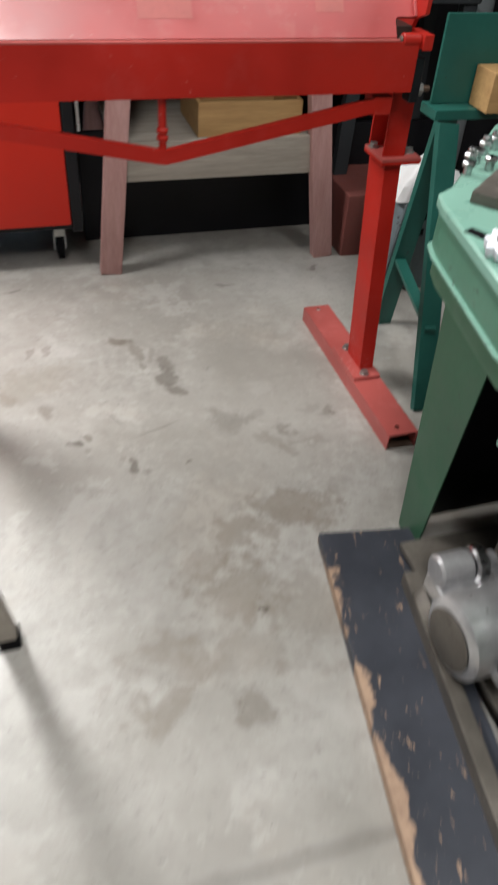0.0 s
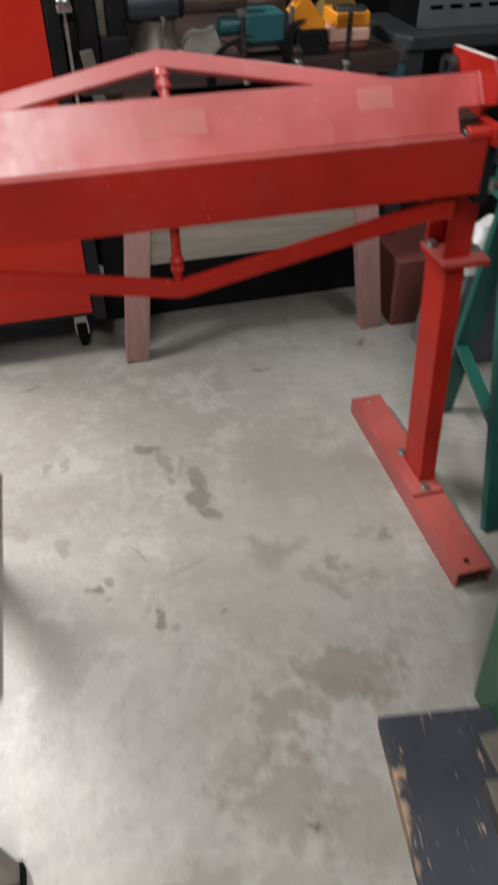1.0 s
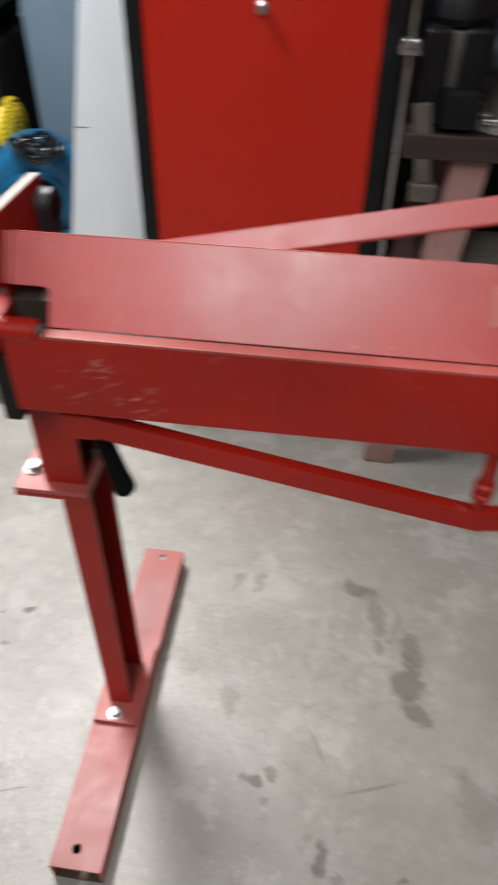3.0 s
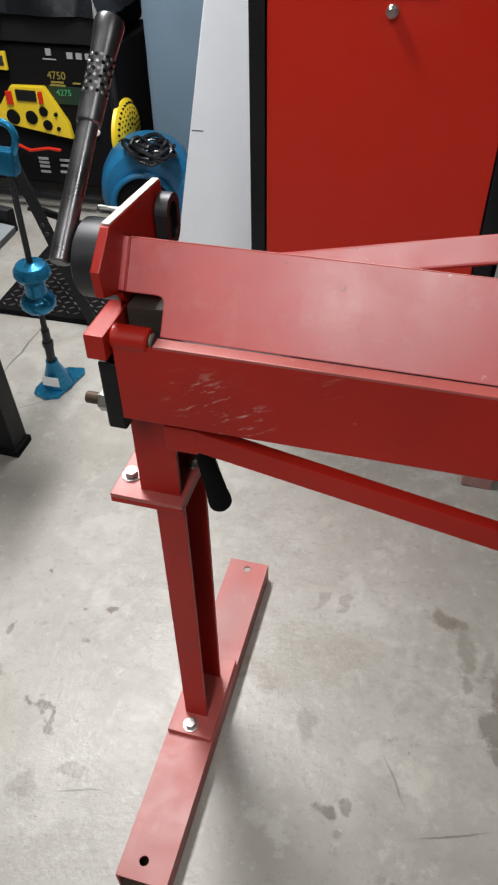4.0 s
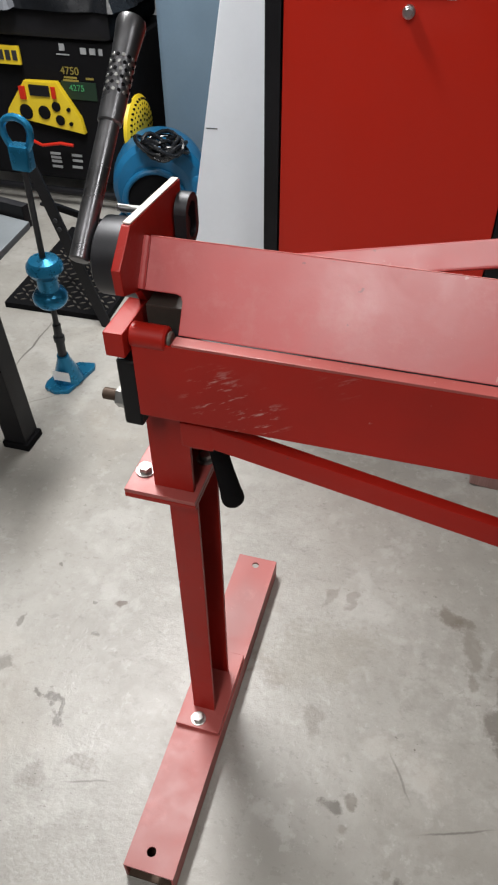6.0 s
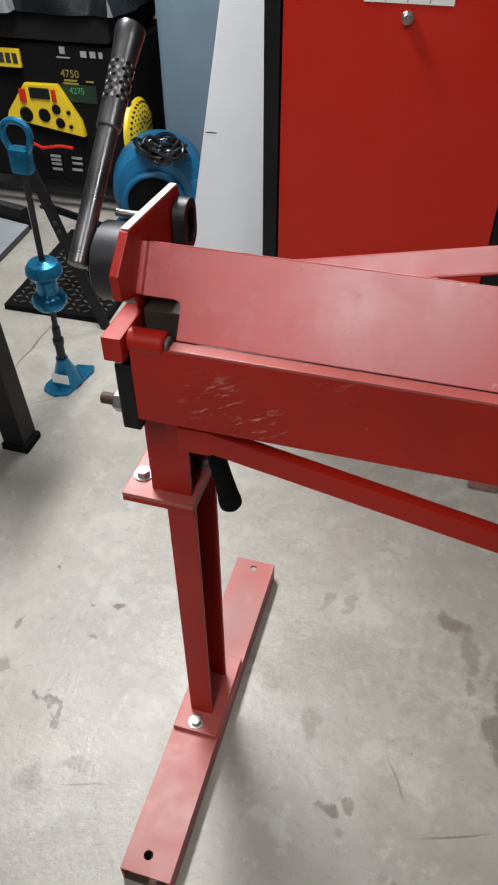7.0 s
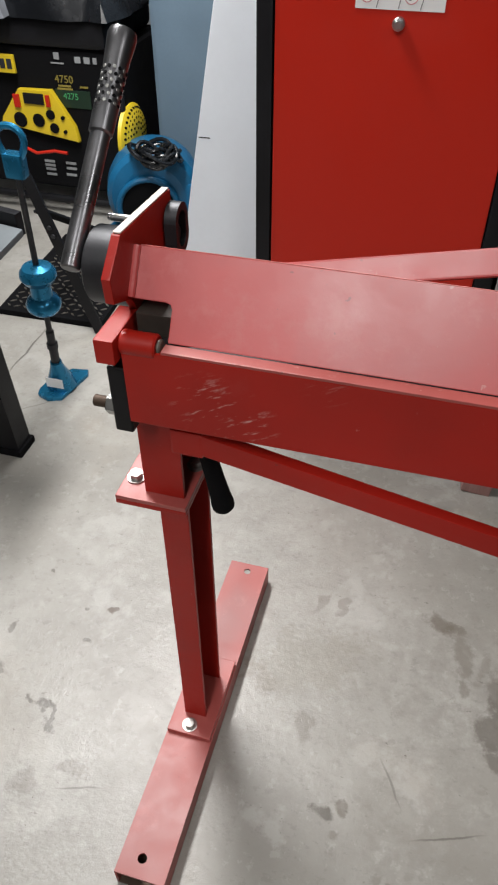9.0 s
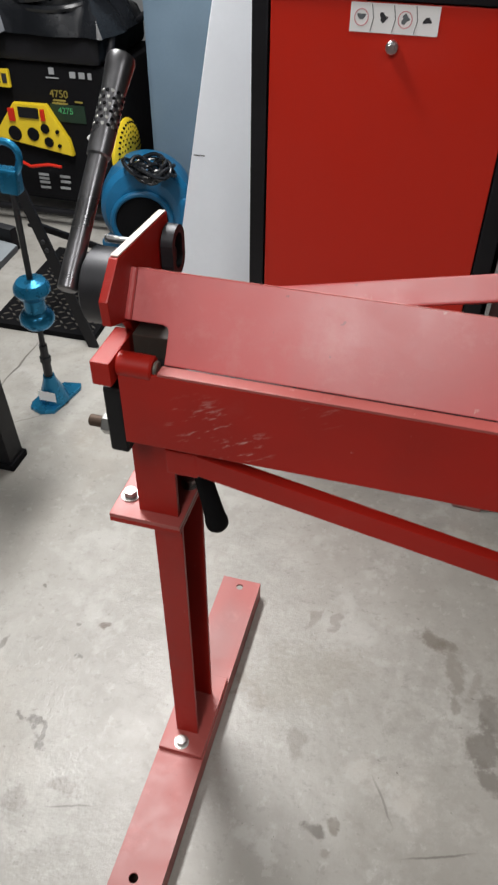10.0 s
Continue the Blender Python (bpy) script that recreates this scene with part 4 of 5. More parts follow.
# ---- blue air mover ----
blower = thing("air_mover", (-0.72, 2.1, 0), "blue moulded plastic air mover standing on the floor", "air mover")
B0, B1 = Vector((-0.712, 2.03, 0.152)), Vector((-0.792, 2.25, 0.152))
b_axis = (B1 - B0).normalized()
b_side = b_axis.cross(Vector((0, 0, 1))).normalized()
part("shell", lathe([(0.11, 0), (0.150, 0.008), (0.168, 0.03), (0.172, 0.10), (0.165, 0.17), (0.14, 0.21), (0.10, 0.225)], B0 + Vector((0, 0, 0.02)), B1 + Vector((0, 0, 0.02)), 40), M["blue"], blower)
b0 = B0 - b_axis * 0.010 - b_side * 0.022 + Vector((0, 0, -0.012))
part("inlet_ring", tube([b0 + (b_side * math.cos(a) + Vector((0, 0, 1)) * math.sin(a)) * 0.105 for a in [2 * math.pi * k / 32 for k in range(32)]], 0.011, 10, True), M["blue"], blower)
inlet = part("inlet", lathe([(0.100, 0), (0.100, 0.006)], b0, b0 + b_axis, 32), M["matt_black"], blower, "dark round air inlet")
part("outlet", box(-0.66, -0.54, 2.07, 2.25, 0.03, 0.22, 0.03, 4), M["blue"], blower)
part("base_skid", box(-0.92, -0.52, 2.05, 2.28, 0.0, 0.03, 0.008), M["blue"], blower)
rng = random.Random(4)
loops = []
for k in range(9):
    cx, cy, r, lift = -0.69 + rng.uniform(-0.02, 0.02), 2.03 + rng.uniform(-0.02, 0.02), rng.uniform(0.035, 0.062), rng.uniform(0.0, 0.03)
    loops.append(tube([(cx + 1.25 * r * math.cos(a), cy + r * math.sin(a), 0.318 + lift + 0.018 * math.sin(2 * a + k)) for a in [2 * math.pi * j / 22 for j in range(22)]], 0.0075, 8, True))
solid("power_cable", join(*loops), M["gloss_black"], "black power cable coiled on the air mover", "cable")

# ---- slide hammer ----
hammer = thing("slide_hammer", (-0.645, 1.12, 0), "metallic blue slide hammer standing on its foot", "slide hammer")
part("foot_plate", prism([(-0.706, 1.09), (-0.70, 1.068), (-0.665, 1.055), (-0.628, 1.068), (-0.605, 1.19), (-0.612, 1.208), (-0.66, 1.20), (-0.70, 1.13)], "z", 0.0, 0.012, 0.003), M["blue_anod"], hammer)
part("foot_cone", lathe([(0.042, 0), (0.036, 0.02), (0.018, 0.075), (0.016, 0.09)], (-0.655, 1.125, 0.012), (-0.648, 1.108, 0.11), 20), M["blue_anod"], hammer)
part("foot_label", box(-0.675, -0.625, 1.083, 1.0845, 0.03, 0.06), M["paper"], hammer, "pale paper label")
H0, H1 = Vector((-0.650, 1.112, 0.10)), Vector((-0.628, 1.09, 0.64))
hl = (H1 - H0).length
h_at = lambda d: H0 + (H1 - H0).normalized() * d
part("shaft", rod(H0, H1, 0.0075), M["dark_steel"], hammer, "dark steel shaft")
part("lower_sleeve", lathe([(0.012, 0), (0.012, 0.045), (0.015, 0.047), (0.015, 0.062), (0.011, 0.064), (0.011, 0.10)], h_at(0.0), H1, 16), M["dark_steel"], hammer)
part("sliding_weight", lathe([(0.012, 0.160), (0.034, 0.166), (0.044, 0.178), (0.045, 0.190), (0.038, 0.204), (0.027, 0.212), (0.026, 0.245), (0.036, 0.252), (0.046, 0.268), (0.045, 0.280), (0.036, 0.293), (0.014, 0.300)], H0, H1, 32), M["blue_anod"], hammer, "metallic blue sliding weight")
part("handle", join(beam(h_at(hl - 0.02), h_at(hl + 0.035), 0.045, 0.03, (0, 1, 0), 0.006),
                    tube([H1 + Vector((0.032 * math.sin(a) * (1 - 0.25 * math.cos(a)), 0, 0.054 - 0.038 * math.cos(a))) for a in [0.6 + 5.08 * k / 18 for k in range(19)]], 0.008, 10)), M["blue_anod"], hammer, "blue loop handle")

# ---- checker-plate platform with folding brace ----
platform = thing("step_platform", (-0.85, 1.7, 0), "black checker-plate platform with a folding flat brace", "platform")
part("deck", prism([(-1.03, 1.425), (-0.672, 1.43), (-0.70, 1.95), (-1.06, 1.97)], "z", 0.0, 0.02, 0.003), M["matt_black"], platform, "black diamond-pattern deck")
diamonds = []
for i in range(12):
    for j in range(18):
        x, y = -1.005 + 0.028 * i, 1.455 + 0.027 * j
        a = 35 if (i + j) % 2 else -35
        diamonds.append(moved(prism([(-0.011, 0), (0, -0.0033), (0.011, 0), (0, 0.0033)], "z", 0.0195, 0.0225), pose(x, y, 0, 0, 0, a)))
tagged(part("tread_pattern", join(*diamonds), M["grime"], platform), kind="stuff")
brace = part("brace", beam((-0.662, 1.405, 0.0), (-0.83, 1.42, 0.50), 0.034, 0.008, (0, 1, 0), 0.001), M["black"], platform, "flat black brace bar with rivets")
for k in (0.62, 0.67):
    p = Vector((-0.662, 1.405, 0.0)).lerp(Vector((-0.83, 1.42, 0.50)), k)
    part("rivet", rod(p - Vector((0, 0.004, 0)), p - Vector((0, 0.009, 0)), 0.007, n=12), M["dark_steel"], brace)
part("brace", beam((-0.69, 1.93, 0.02), (-0.86, 1.5, 0.34), 0.03, 0.008, (0, 1, 0), 0.001), M["black"], platform)

# ---- dark steel table ----
table = thing("steel_stand", (-0.655, 0.862, 0), "small dark grey steel stand on a square leg", "stand")
part("tabletop", prism([(-0.515, 0.896), (-0.76, 0.947), (-0.77, 0.72), (-0.503, 0.72)], "z", 0.585, 0.60, 0.003), M["grey_plastic"], table)
part("back_rail", beam((-0.53, 0.915, 0.60), (-0.76, 0.964, 0.60), 0.02, 0.05, (0, 0, 1), 0.003), M["black"], table)
for a, b in (((-0.655, 0.862, 0.0), (-0.70, 0.88, 0.585)),):
    leg = part("leg", beam(a, b, 0.06, 0.06, (0, 1, 0), 0.004), M["black"], table)
    part("foot_cap", box(a[0] - 0.036, a[0] + 0.036, a[1] - 0.036, a[1] + 0.036, 0.0, 0.02, 0.004), M["matt_black"], leg)

# ---- wooden workbench ----
bench = thing("workbench", (0.9, 1.2, 0), "old wooden workbench on pink-stained splayed legs", "workbench")
part("benchtop", box(0.44, 1.235, 1.03, 1.62, 0.745, 0.79, 0.004), M["brown_wood"], bench, "dark greasy wooden top")
for x0, x1, y0, y1 in ((0.491, 0.575, 1.005, 1.08), (1.235, 1.155, 1.005, 1.08), (0.485, 0.575, 1.55, 1.48), (1.235, 1.155, 1.55, 1.48)):
    part("leg", beam((x0, y0 + 0.02, 0.0), (x1, y1, 0.745), 0.068, 0.042, (0, 1, 0), 0.003), M["pink_wood"], bench)
part("stretcher", box(0.53, 1.22, 1.055, 1.08, 0.285, 0.405, 0.003), M["grey_wood"], bench, "weathered grey board")
part("shelf", box(0.54, 1.21, 1.083, 1.50, 0.37, 0.395, 0.002), M["grey_wood"], bench)
# Black boards added to stand for the dark void under the bench.
part("dark_fill_board", box(0.44, 1.75, 1.27, 1.29, 0.0, 0.369), M["black"], bench)
part("upper_dark_fill_board", box(0.44, 1.75, 1.52, 1.54, 0.396, 0.744), M["black"], bench)
crate = thing("wooden_box", (0.96, 1.2, 0.396), "tan plywood box on the workbench shelf", "box")
part("front", box(0.80, 1.14, 1.10, 1.112, 0.396, 0.50, 0.002), M["tan_wood"], crate)
part("side", box(0.80, 0.812, 1.1125, 1.36, 0.396, 0.50, 0.002), M["tan_wood"], crate)
part("side", box(1.128, 1.14, 1.1125, 1.36, 0.396, 0.50, 0.002), M["tan_wood"], crate)
part("base", box(0.8125, 1.1275, 1.1125, 1.348, 0.396, 0.406), M["tan_wood"], crate)
part("back", box(0.8125, 1.1275, 1.349, 1.36, 0.396, 0.50, 0.002), M["tan_wood"], crate)
solid("red_box", box(1.30, 1.52, 1.0, 1.28, 0.0, 0.22, 0.006), M["brick_red"], "dull red box standing under the workbench end", "box")

# bench vise with its round body and slide
vise = thing("bench_vise", (0.64, 1.12, 0.79), "large blue-grey cast iron bench vise", "vise")
part("base", lathe([(0.060, 0), (0.056, 0.02), (0.046, 0.04), (0.044, 0.07)], (0.638, 1.11, 0.812), (0.638, 1.11, 1), 32), M["grime"], vise, "grimy swivel base")
part("base_plate", lathe([(0.078, 0), (0.082, 0.004), (0.080, 0.018), (0.070, 0.022)], (0.634, 1.11, 0.790), (0.634, 1.11, 1), 24), M["cast"], vise, "worn pale base ring")
for k in range(6):
    a = math.pi * (1.05 + 0.18 * k)
    part("base_bolt", rod((0.634 + 0.07 * math.cos(a), 1.11 + 0.07 * math.sin(a), 0.811), (0.634 + 0.07 * math.cos(a), 1.11 + 0.07 * math.sin(a), 0.822), 0.008, n=6), M["zinc"], vise)
part("body", lathe([(0.030, 0), (0.037, 0.006), (0.0385, 0.02), (0.0385, 0.10), (0.036, 0.118), (0.03, 0.124)], (0.568, 1.10, 0.914), (0.70, 1.10, 0.914), 36), M["vise_grey"], vise)
part("body_rib", box(0.575, 0.68, 1.075, 1.13, 0.93, 0.957, 0.008, 3), M["vise_grey"], vise)
part("slide_bar", lathe([(0.022, 0), (0.027, 0.004), (0.0275, 0.15), (0.022, 0.156)], (0.698, 1.10, 0.913), (0.86, 1.10, 0.914), 28), M["tool_brown"], vise, "brown oiled slide bar")
part("collar", lathe([(0.028, 0), (0.032, 0.003), (0.032, 0.010), (0.028, 0.013)], (0.690, 1.10, 0.913), (0.86, 1.10, 0.914), 28), M["black"], vise)
part("jaw", box(0.455, 0.50, 1.045, 1.17, 0.80, 0.955, 0.012, 3), M["black"], vise)
part("jaw", box(0.52, 0.566, 1.05, 1.17, 0.815, 0.955, 0.012, 3), M["black"], vise)
part("jaw_face", box(0.501, 0.519, 1.06, 1.16, 0.86, 0.95, 0.003), M["grime"], vise)
part("anvil_dome", lathe([(0.045, 0), (0.052, 0.012), (0.048, 0.05), (0.030, 0.078), (0.008, 0.085)], (0.512, 1.11, 0.955), (0.512, 1.11, 1.2), 28), M["black"], vise)
part("jaw_foot", box(0.50, 0.565, 1.03, 1.10, 0.80, 0.862, 0.006), M["black"], vise)
part("lock_lever", rod((0.637, 1.045, 0.828), (0.648, 1.045, 0.886), 0.0045), M["steel"], vise)
part("lock_ball", lathe([(0.003, 0), (0.007, 0.003), (0.007, 0.009), (0.003, 0.012)], (0.648, 1.045, 0.884), (0.65, 1.045, 1), 14), M["steel"], vise)
part("clamp_bar", rod((0.575, 1.035, 0.816), (0.650, 1.035, 0.818), 0.0065), M["steel"], vise)
part("bar_nut", prism([(1.04 + 0.011 * math.cos(k * math.pi / 3), 0.818 + 0.011 * math.sin(k * math.pi / 3)) for k in range(6)], "x", 0.642, 0.655), M["zinc"], vise)
brush = thing("scrub_brush", (0.627, 1.09, 0.953), "worn wooden scrubbing brush lying on the vise", "brush")
part("handle_block", box(0.588, 0.665, 1.062, 1.105, 0.972, 0.990, 0.004), M["brush"], brush)
part("bristles", box(0.591, 0.662, 1.065, 1.102, 0.9535, 0.9717, 0.002), M["matt_black"], brush)

# bar clamp hung beside the cabinet
clamp = thing("bar_clamp", (0.432, 1.05, 0.45), "long steel bar clamp hung beside the cabinet", "clamp")
part("bar", box(0.426, 0.434, 1.035, 1.045, 0.45, 0.945, 0.001), M["steel"], clamp)
part("head", box(0.414, 0.448, 1.026, 1.054, 0.918, 0.930, 0.003), M["zinc"], clamp)
part("pad", join(rod((0.423, 1.022, 0.936), (0.423, 1.044, 0.936), 0.008, n=14), rod((0.438, 1.022, 0.936), (0.438, 1.044, 0.936), 0.008, n=14)), M["steel"], clamp, "bright steel rollers")
part("upper_rod", rod((0.431, 1.04, 0.945), (0.432, 1.05, 1.15), 0.004), M["grime"], clamp)
tagged(solid("steel_bracket", join(beam((0.465, 1.04, 0.84), (0.487, 1.035, 0.70), 0.03, 0.012, (0, 1, 0), 0.003), box(0.465, 0.515, 1.02, 1.045, 0.668, 0.70, 0.004)), M["grime"], "grimy steel bracket hanging off the bench end", "bracket"))

# clutter on the bench
crumpled("rag", 0.69, 0.80, 1.06, 1.14, 0.79, 0.085, M["grey_rag"], "crumpled pale grey rag on the bench", "rag", 11, 18)
case = thing("teal_tool", (0.87, 1.12, 0.79), "blue-green cast tool body on the bench", "tool")
part("body", box(0.850, 0.945, 1.07, 1.16, 0.822, 0.886, 0.010, 3), M["teal_blue"], case)
part("nose", lathe([(0.018, 0), (0.022, 0.004), (0.020, 0.06)], (0.788, 1.11, 0.855), (0.86, 1.11, 0.855), 20), M["teal_blue"], case)
part("base", box(0.845, 0.95, 1.075, 1.155, 0.79, 0.8215, 0.004), M["black"], case)
part("trim", box(0.848, 0.93, 1.064, 1.0745, 0.806, 0.813, 0.001), M["steel"], case, "bright steel trim strip")
post_wood = solid("wooden_post", box(0.90, 0.955, 1.40, 1.46, 0.79, 1.7, 0.004), M["brown_wood"], "dark wooden post behind the bench", "post")
solid("pale_batten", box(0.868, 0.888, 1.38, 1.40, 0.79, 1.7, 0.002), M["grey_wood"], "thin weathered batten standing behind the bench", "batten")
solid("black_tub", lathe([(0.075, 0), (0.085, 0.006), (0.09, 0.10), (0.086, 0.104)], (0.91, 1.26, 0.79), (0.91, 1.26, 1), 28), M["tool_brown"], "dark brown tub on the bench", "tub")


def strap(points, label):
    """A flat black strap that hangs over the bench edge."""
    bm = bmesh.new()
    last = None
    for x, y, z in points:
        row = [bm.verts.new((x - 0.011, y, z)), bm.verts.new((x + 0.011, y, z)), bm.verts.new((x + 0.011, y + 0.004, z - 0.002)), bm.verts.new((x - 0.011, y + 0.004, z - 0.002))]
        if last:
            for k in range(4):
                bm.faces.new((last[k], last[(k + 1) % 4], row[(k + 1) % 4], row[k]))
        else:
            bm.faces.new(row[::-1])
        last = row
    bm.faces.new(last)
    bmesh.ops.recalc_face_normals(bm, faces=bm.faces)
    return solid("strap", bm, M["matt_black"], label, "strap", "black straps")


strap([(0.855, 1.05, 0.845), (0.82, 1.045, 0.838), (0.785, 1.035, 0.825), (0.762, 1.026, 0.808), (0.752, 1.02, 0.79), (0.750, 1.02, 0.765), (0.750, 1.02, 0.745)], "black webbing strap hanging over the bench edge")
strap([(0.985, 1.05, 0.872), (0.962, 1.04, 0.865), (0.945, 1.03, 0.845), (0.938, 1.02, 0.81), (0.935, 1.02, 0.77), (0.936, 1.02, 0.735)], "black webbing strap hanging over the bench edge")


def f_clamp(x, low, high, tilt, reach=0.0):
    ob = thing("hand_clamp", (x, 1.02, low), "steel hand clamp on the bench edge", "clamp", "clamps on the bench edge")
    m = pose(x, 1.012, low, 0, tilt, 0)
    h = high - low
    part("bar", moved(box(-0.0055, 0.0055, -0.003, 0.003, 0.0, h, 0.001), m), M["dark_chrome"], ob)
    part("head", moved(box(-0.011 - reach, 0.011 + reach, -0.006, 0.03, h - 0.012, h, 0.003), m), M["steel"], ob)
    part("screw", moved(rod((0, -0.004, -0.012), (0, -0.004, 0.018), 0.008, n=14), m), M["steel"], ob)
    part("swivel", moved(rod((0, -0.004, 0.02), (0, -0.004, 0.03), 0.011, n=14), m), M["zinc"], ob)


f_clamp(0.833, 0.762, 0.905, -3)
f_clamp(0.965, 0.765, 0.82, -5)
f_clamp(1.085, 0.755, 0.90, 2, 0.026)
gun = thing("orange_tool", (1.0, 1.1, 0.79), "orange plastic hand tool leaning on the bench", "hand tool")
part("body", prism([(0.955, 0.884), (0.985, 0.918), (1.000, 0.915), (1.047, 0.858), (1.045, 0.846), (0.985, 0.846)], "y", 1.06, 1.10, 0.005), M["orange"], gun)
part("trigger", beam((0.945, 1.075, 0.925), (0.975, 1.075, 0.912), 0.012, 0.016, (0, 1, 0), 0.003), M["orange"], gun)
part("clip", box(0.952, 0.962, 1.05, 1.062, 0.862, 0.900, 0.002), M["zinc"], gun)
part("base", box(0.975, 1.05, 1.055, 1.12, 0.79, 0.8455, 0.006), M["black"], gun)
gun2 = thing("orange_case", (1.13, 1.12, 0.79), "orange and pale plastic tool case on the bench", "case")
part("lid", box(1.075, 1.165, 1.07, 1.17, 0.842, 0.876, 0.008, 3), M["orange"], gun2)
part("tray", box(1.06, 1.165, 1.065, 1.17, 0.812, 0.8415, 0.008, 3), M["pale_plastic"], gun2)
part("foot", box(1.065, 1.16, 1.07, 1.165, 0.79, 0.8118), M["brick_red"], gun2)
crumpled("netting", 1.10, 1.232, 1.20, 1.36, 0.79, 0.085, M["ochre"], "heap of ochre netting behind the tools", "netting", 17, 22)
solid("ochre_strap", beam((1.125, 1.25, 0.83), (1.115, 1.27, 1.3), 0.035, 0.02, (0, 1, 0), 0.003), M["ochre"], "ochre webbing strap hanging behind the tools", "strap")
part("side_shelf", box(1.185, 1.315, 1.045, 1.20, 0.630, 0.654, 0.003), M["brown_wood"], bench, "small dark shelf at the bench end")
jar = thing("jar", (1.245, 1.11, 0.6545), "dark blue plastic jar with a pale lid", "jar")
part("body", lathe([(0.040, 0), (0.044, 0.005), (0.044, 0.085), (0.036, 0.098)], (1.245, 1.11, 0.6545), (1.245, 1.11, 1), 28), M["jar_blue"], jar)
part("lid", lathe([(0.040, 0), (0.042, 0.003), (0.041, 0.026), (0.034, 0.030), (0.0, 0.031)], (1.245, 1.11, 0.7535), (1.245, 1.11, 1), 28), M["grime"], jar, "pale grimy screw lid")
step = thing("plastic_step_stool", (1.52, 1.34, 0), "dark grey moulded plastic step stool", "step stool")
part("top", prism([(1.30, 1.21), (1.33, 1.17), (1.74, 1.17), (1.77, 1.21), (1.77, 1.48), (1.30, 1.48)], "z", 0.752, 0.79, 0.010, 3), M["stool_grey"], step)
for lx, ly in ((1.355, 1.20), (1.715, 1.20), (1.355, 1.45), (1.715, 1.45)):
    part("leg", beam((lx + (0.03 if lx > 1.5 else -0.02), ly, 0.0), (lx, ly, 0.752), 0.05, 0.035, (0, 1, 0), 0.006), M["stool_grey"], step)
crate2 = thing("plastic_crate", (1.5, 1.35, 0.79), "grey slotted plastic crate on a stool", "crate")
slots = [[(1.405 + 0.058 * i + 0.012 * (k % 2), 0.835 + 0.026 * k), (1.405 + 0.058 * i + 0.012 * (k % 2) + 0.040, 0.835 + 0.026 * k), (1.405 + 0.058 * i + 0.012 * (k % 2) + 0.040, 0.847 + 0.026 * k), (1.405 + 0.058 * i + 0.012 * (k % 2), 0.847 + 0.026 * k)] for i in range(4) for k in range(6)]
part("front", plate_with_holes([(1.375, 0.795), (1.40, 0.791), (1.66, 0.791), (1.685, 0.795), (1.685, 1.05), (1.375, 1.05)], slots, "y", 1.235, 1.242), M["grey_plastic"], crate2)
part("body", box(1.380, 1.680, 1.256, 1.46, 0.791, 1.04, 0.006), M["matt_black"], crate2)
part("rim", box(1.368, 1.692, 1.229, 1.470, 1.0505, 1.066, 0.005), M["grey_plastic"], crate2)
solid("steel_pipe", rod((1.86, 1.38, 0.0), (1.86, 1.39, 1.9), 0.06, n=24), M["pipe_grey"], "grey steel pipe standing behind the stool", "pipe")
# Black backdrop added so that the space behind the bench stays dark.
back_panel = structure("dark_backdrop_north", box(0.43, 2.4, 1.66, 1.70, 0, 2.0), M["black"], "black panel added for the dark behind the workbench", "panel")

# ---- green metal bandsaw ----
saw = thing("metal_bandsaw", (1.15, -0.45, 0), "green cast-metal bandsaw on a sheet steel stand", "bandsaw")
top = [(0.822, -0.30), (0.835, -0.262), (0.87, -0.24), (1.10, 0.02), (1.45, -0.02), (1.45, -0.75), (0.80, -0.75), (0.775, -0.56)]
inset = lambda d: [(x + d * (1 if x < 1 else -1), y - d * 0.75) for x, y in top]
# Bed colours: pale top and lip, darker side, darkest skirt.
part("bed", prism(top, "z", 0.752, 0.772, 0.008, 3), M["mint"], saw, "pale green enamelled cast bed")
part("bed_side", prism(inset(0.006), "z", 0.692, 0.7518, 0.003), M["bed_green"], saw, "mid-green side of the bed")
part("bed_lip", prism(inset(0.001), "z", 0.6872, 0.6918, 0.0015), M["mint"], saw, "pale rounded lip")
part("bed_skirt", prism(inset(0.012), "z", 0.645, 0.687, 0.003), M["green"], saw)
def stand_leg(y0, y1, top0, top1, x):
    """A folded sheet leg: a broad tapering face and its return flange."""
    part("stand_leg", join(prism([(y0, 0.0), (y1, 0.0), (top1, 0.60), (top0, 0.60)], "x", x, x + 0.004), prism([(x + 0.004, 0.0), (x + 0.05, 0.0), (x + 0.05, 0.60), (x + 0.004, 0.60)], "y", y1 - 0.004, y1)), M["green"], saw, "green folded sheet steel leg")


stand_leg(-0.318, -0.238, -0.37, -0.19, 0.945)
stand_leg(-1.05, -0.97, -1.05, -0.90, 0.945)
stand_leg(-0.318, -0.238, -0.37, -0.19, 1.42)
stand_leg(-1.05, -0.97, -1.05, -0.90, 1.42)
part("stand_rail", box(0.93, 1.46, -1.05, -0.185, 0.60, 0.6445, 0.004), M["green"], saw)
part("side_rail", box(0.95, 0.97, -0.96, -0.43, 0.40, 0.46, 0.003), M["mint"], saw)
# Two black sheets added in place of the dark void inside the stand.
part("rear_dark_fill", box(0.998, 1.415, -0.246, -0.241, 0.02, 0.60), M["black"], saw, "black sheet added for the dark inside the stand")
part("inner_dark_fill", box(1.20, 1.21, -1.0, -0.25, 0.05, 0.60), M["black"], saw)
part("vise_plate", moved(box(-0.10, 0.10, -0.075, 0.075, 0.7725, 0.79, 0.004), pose(0.987, -0.295, 0, 0, 0, 41)), M["grime"], saw, "grimy machined vise plate")
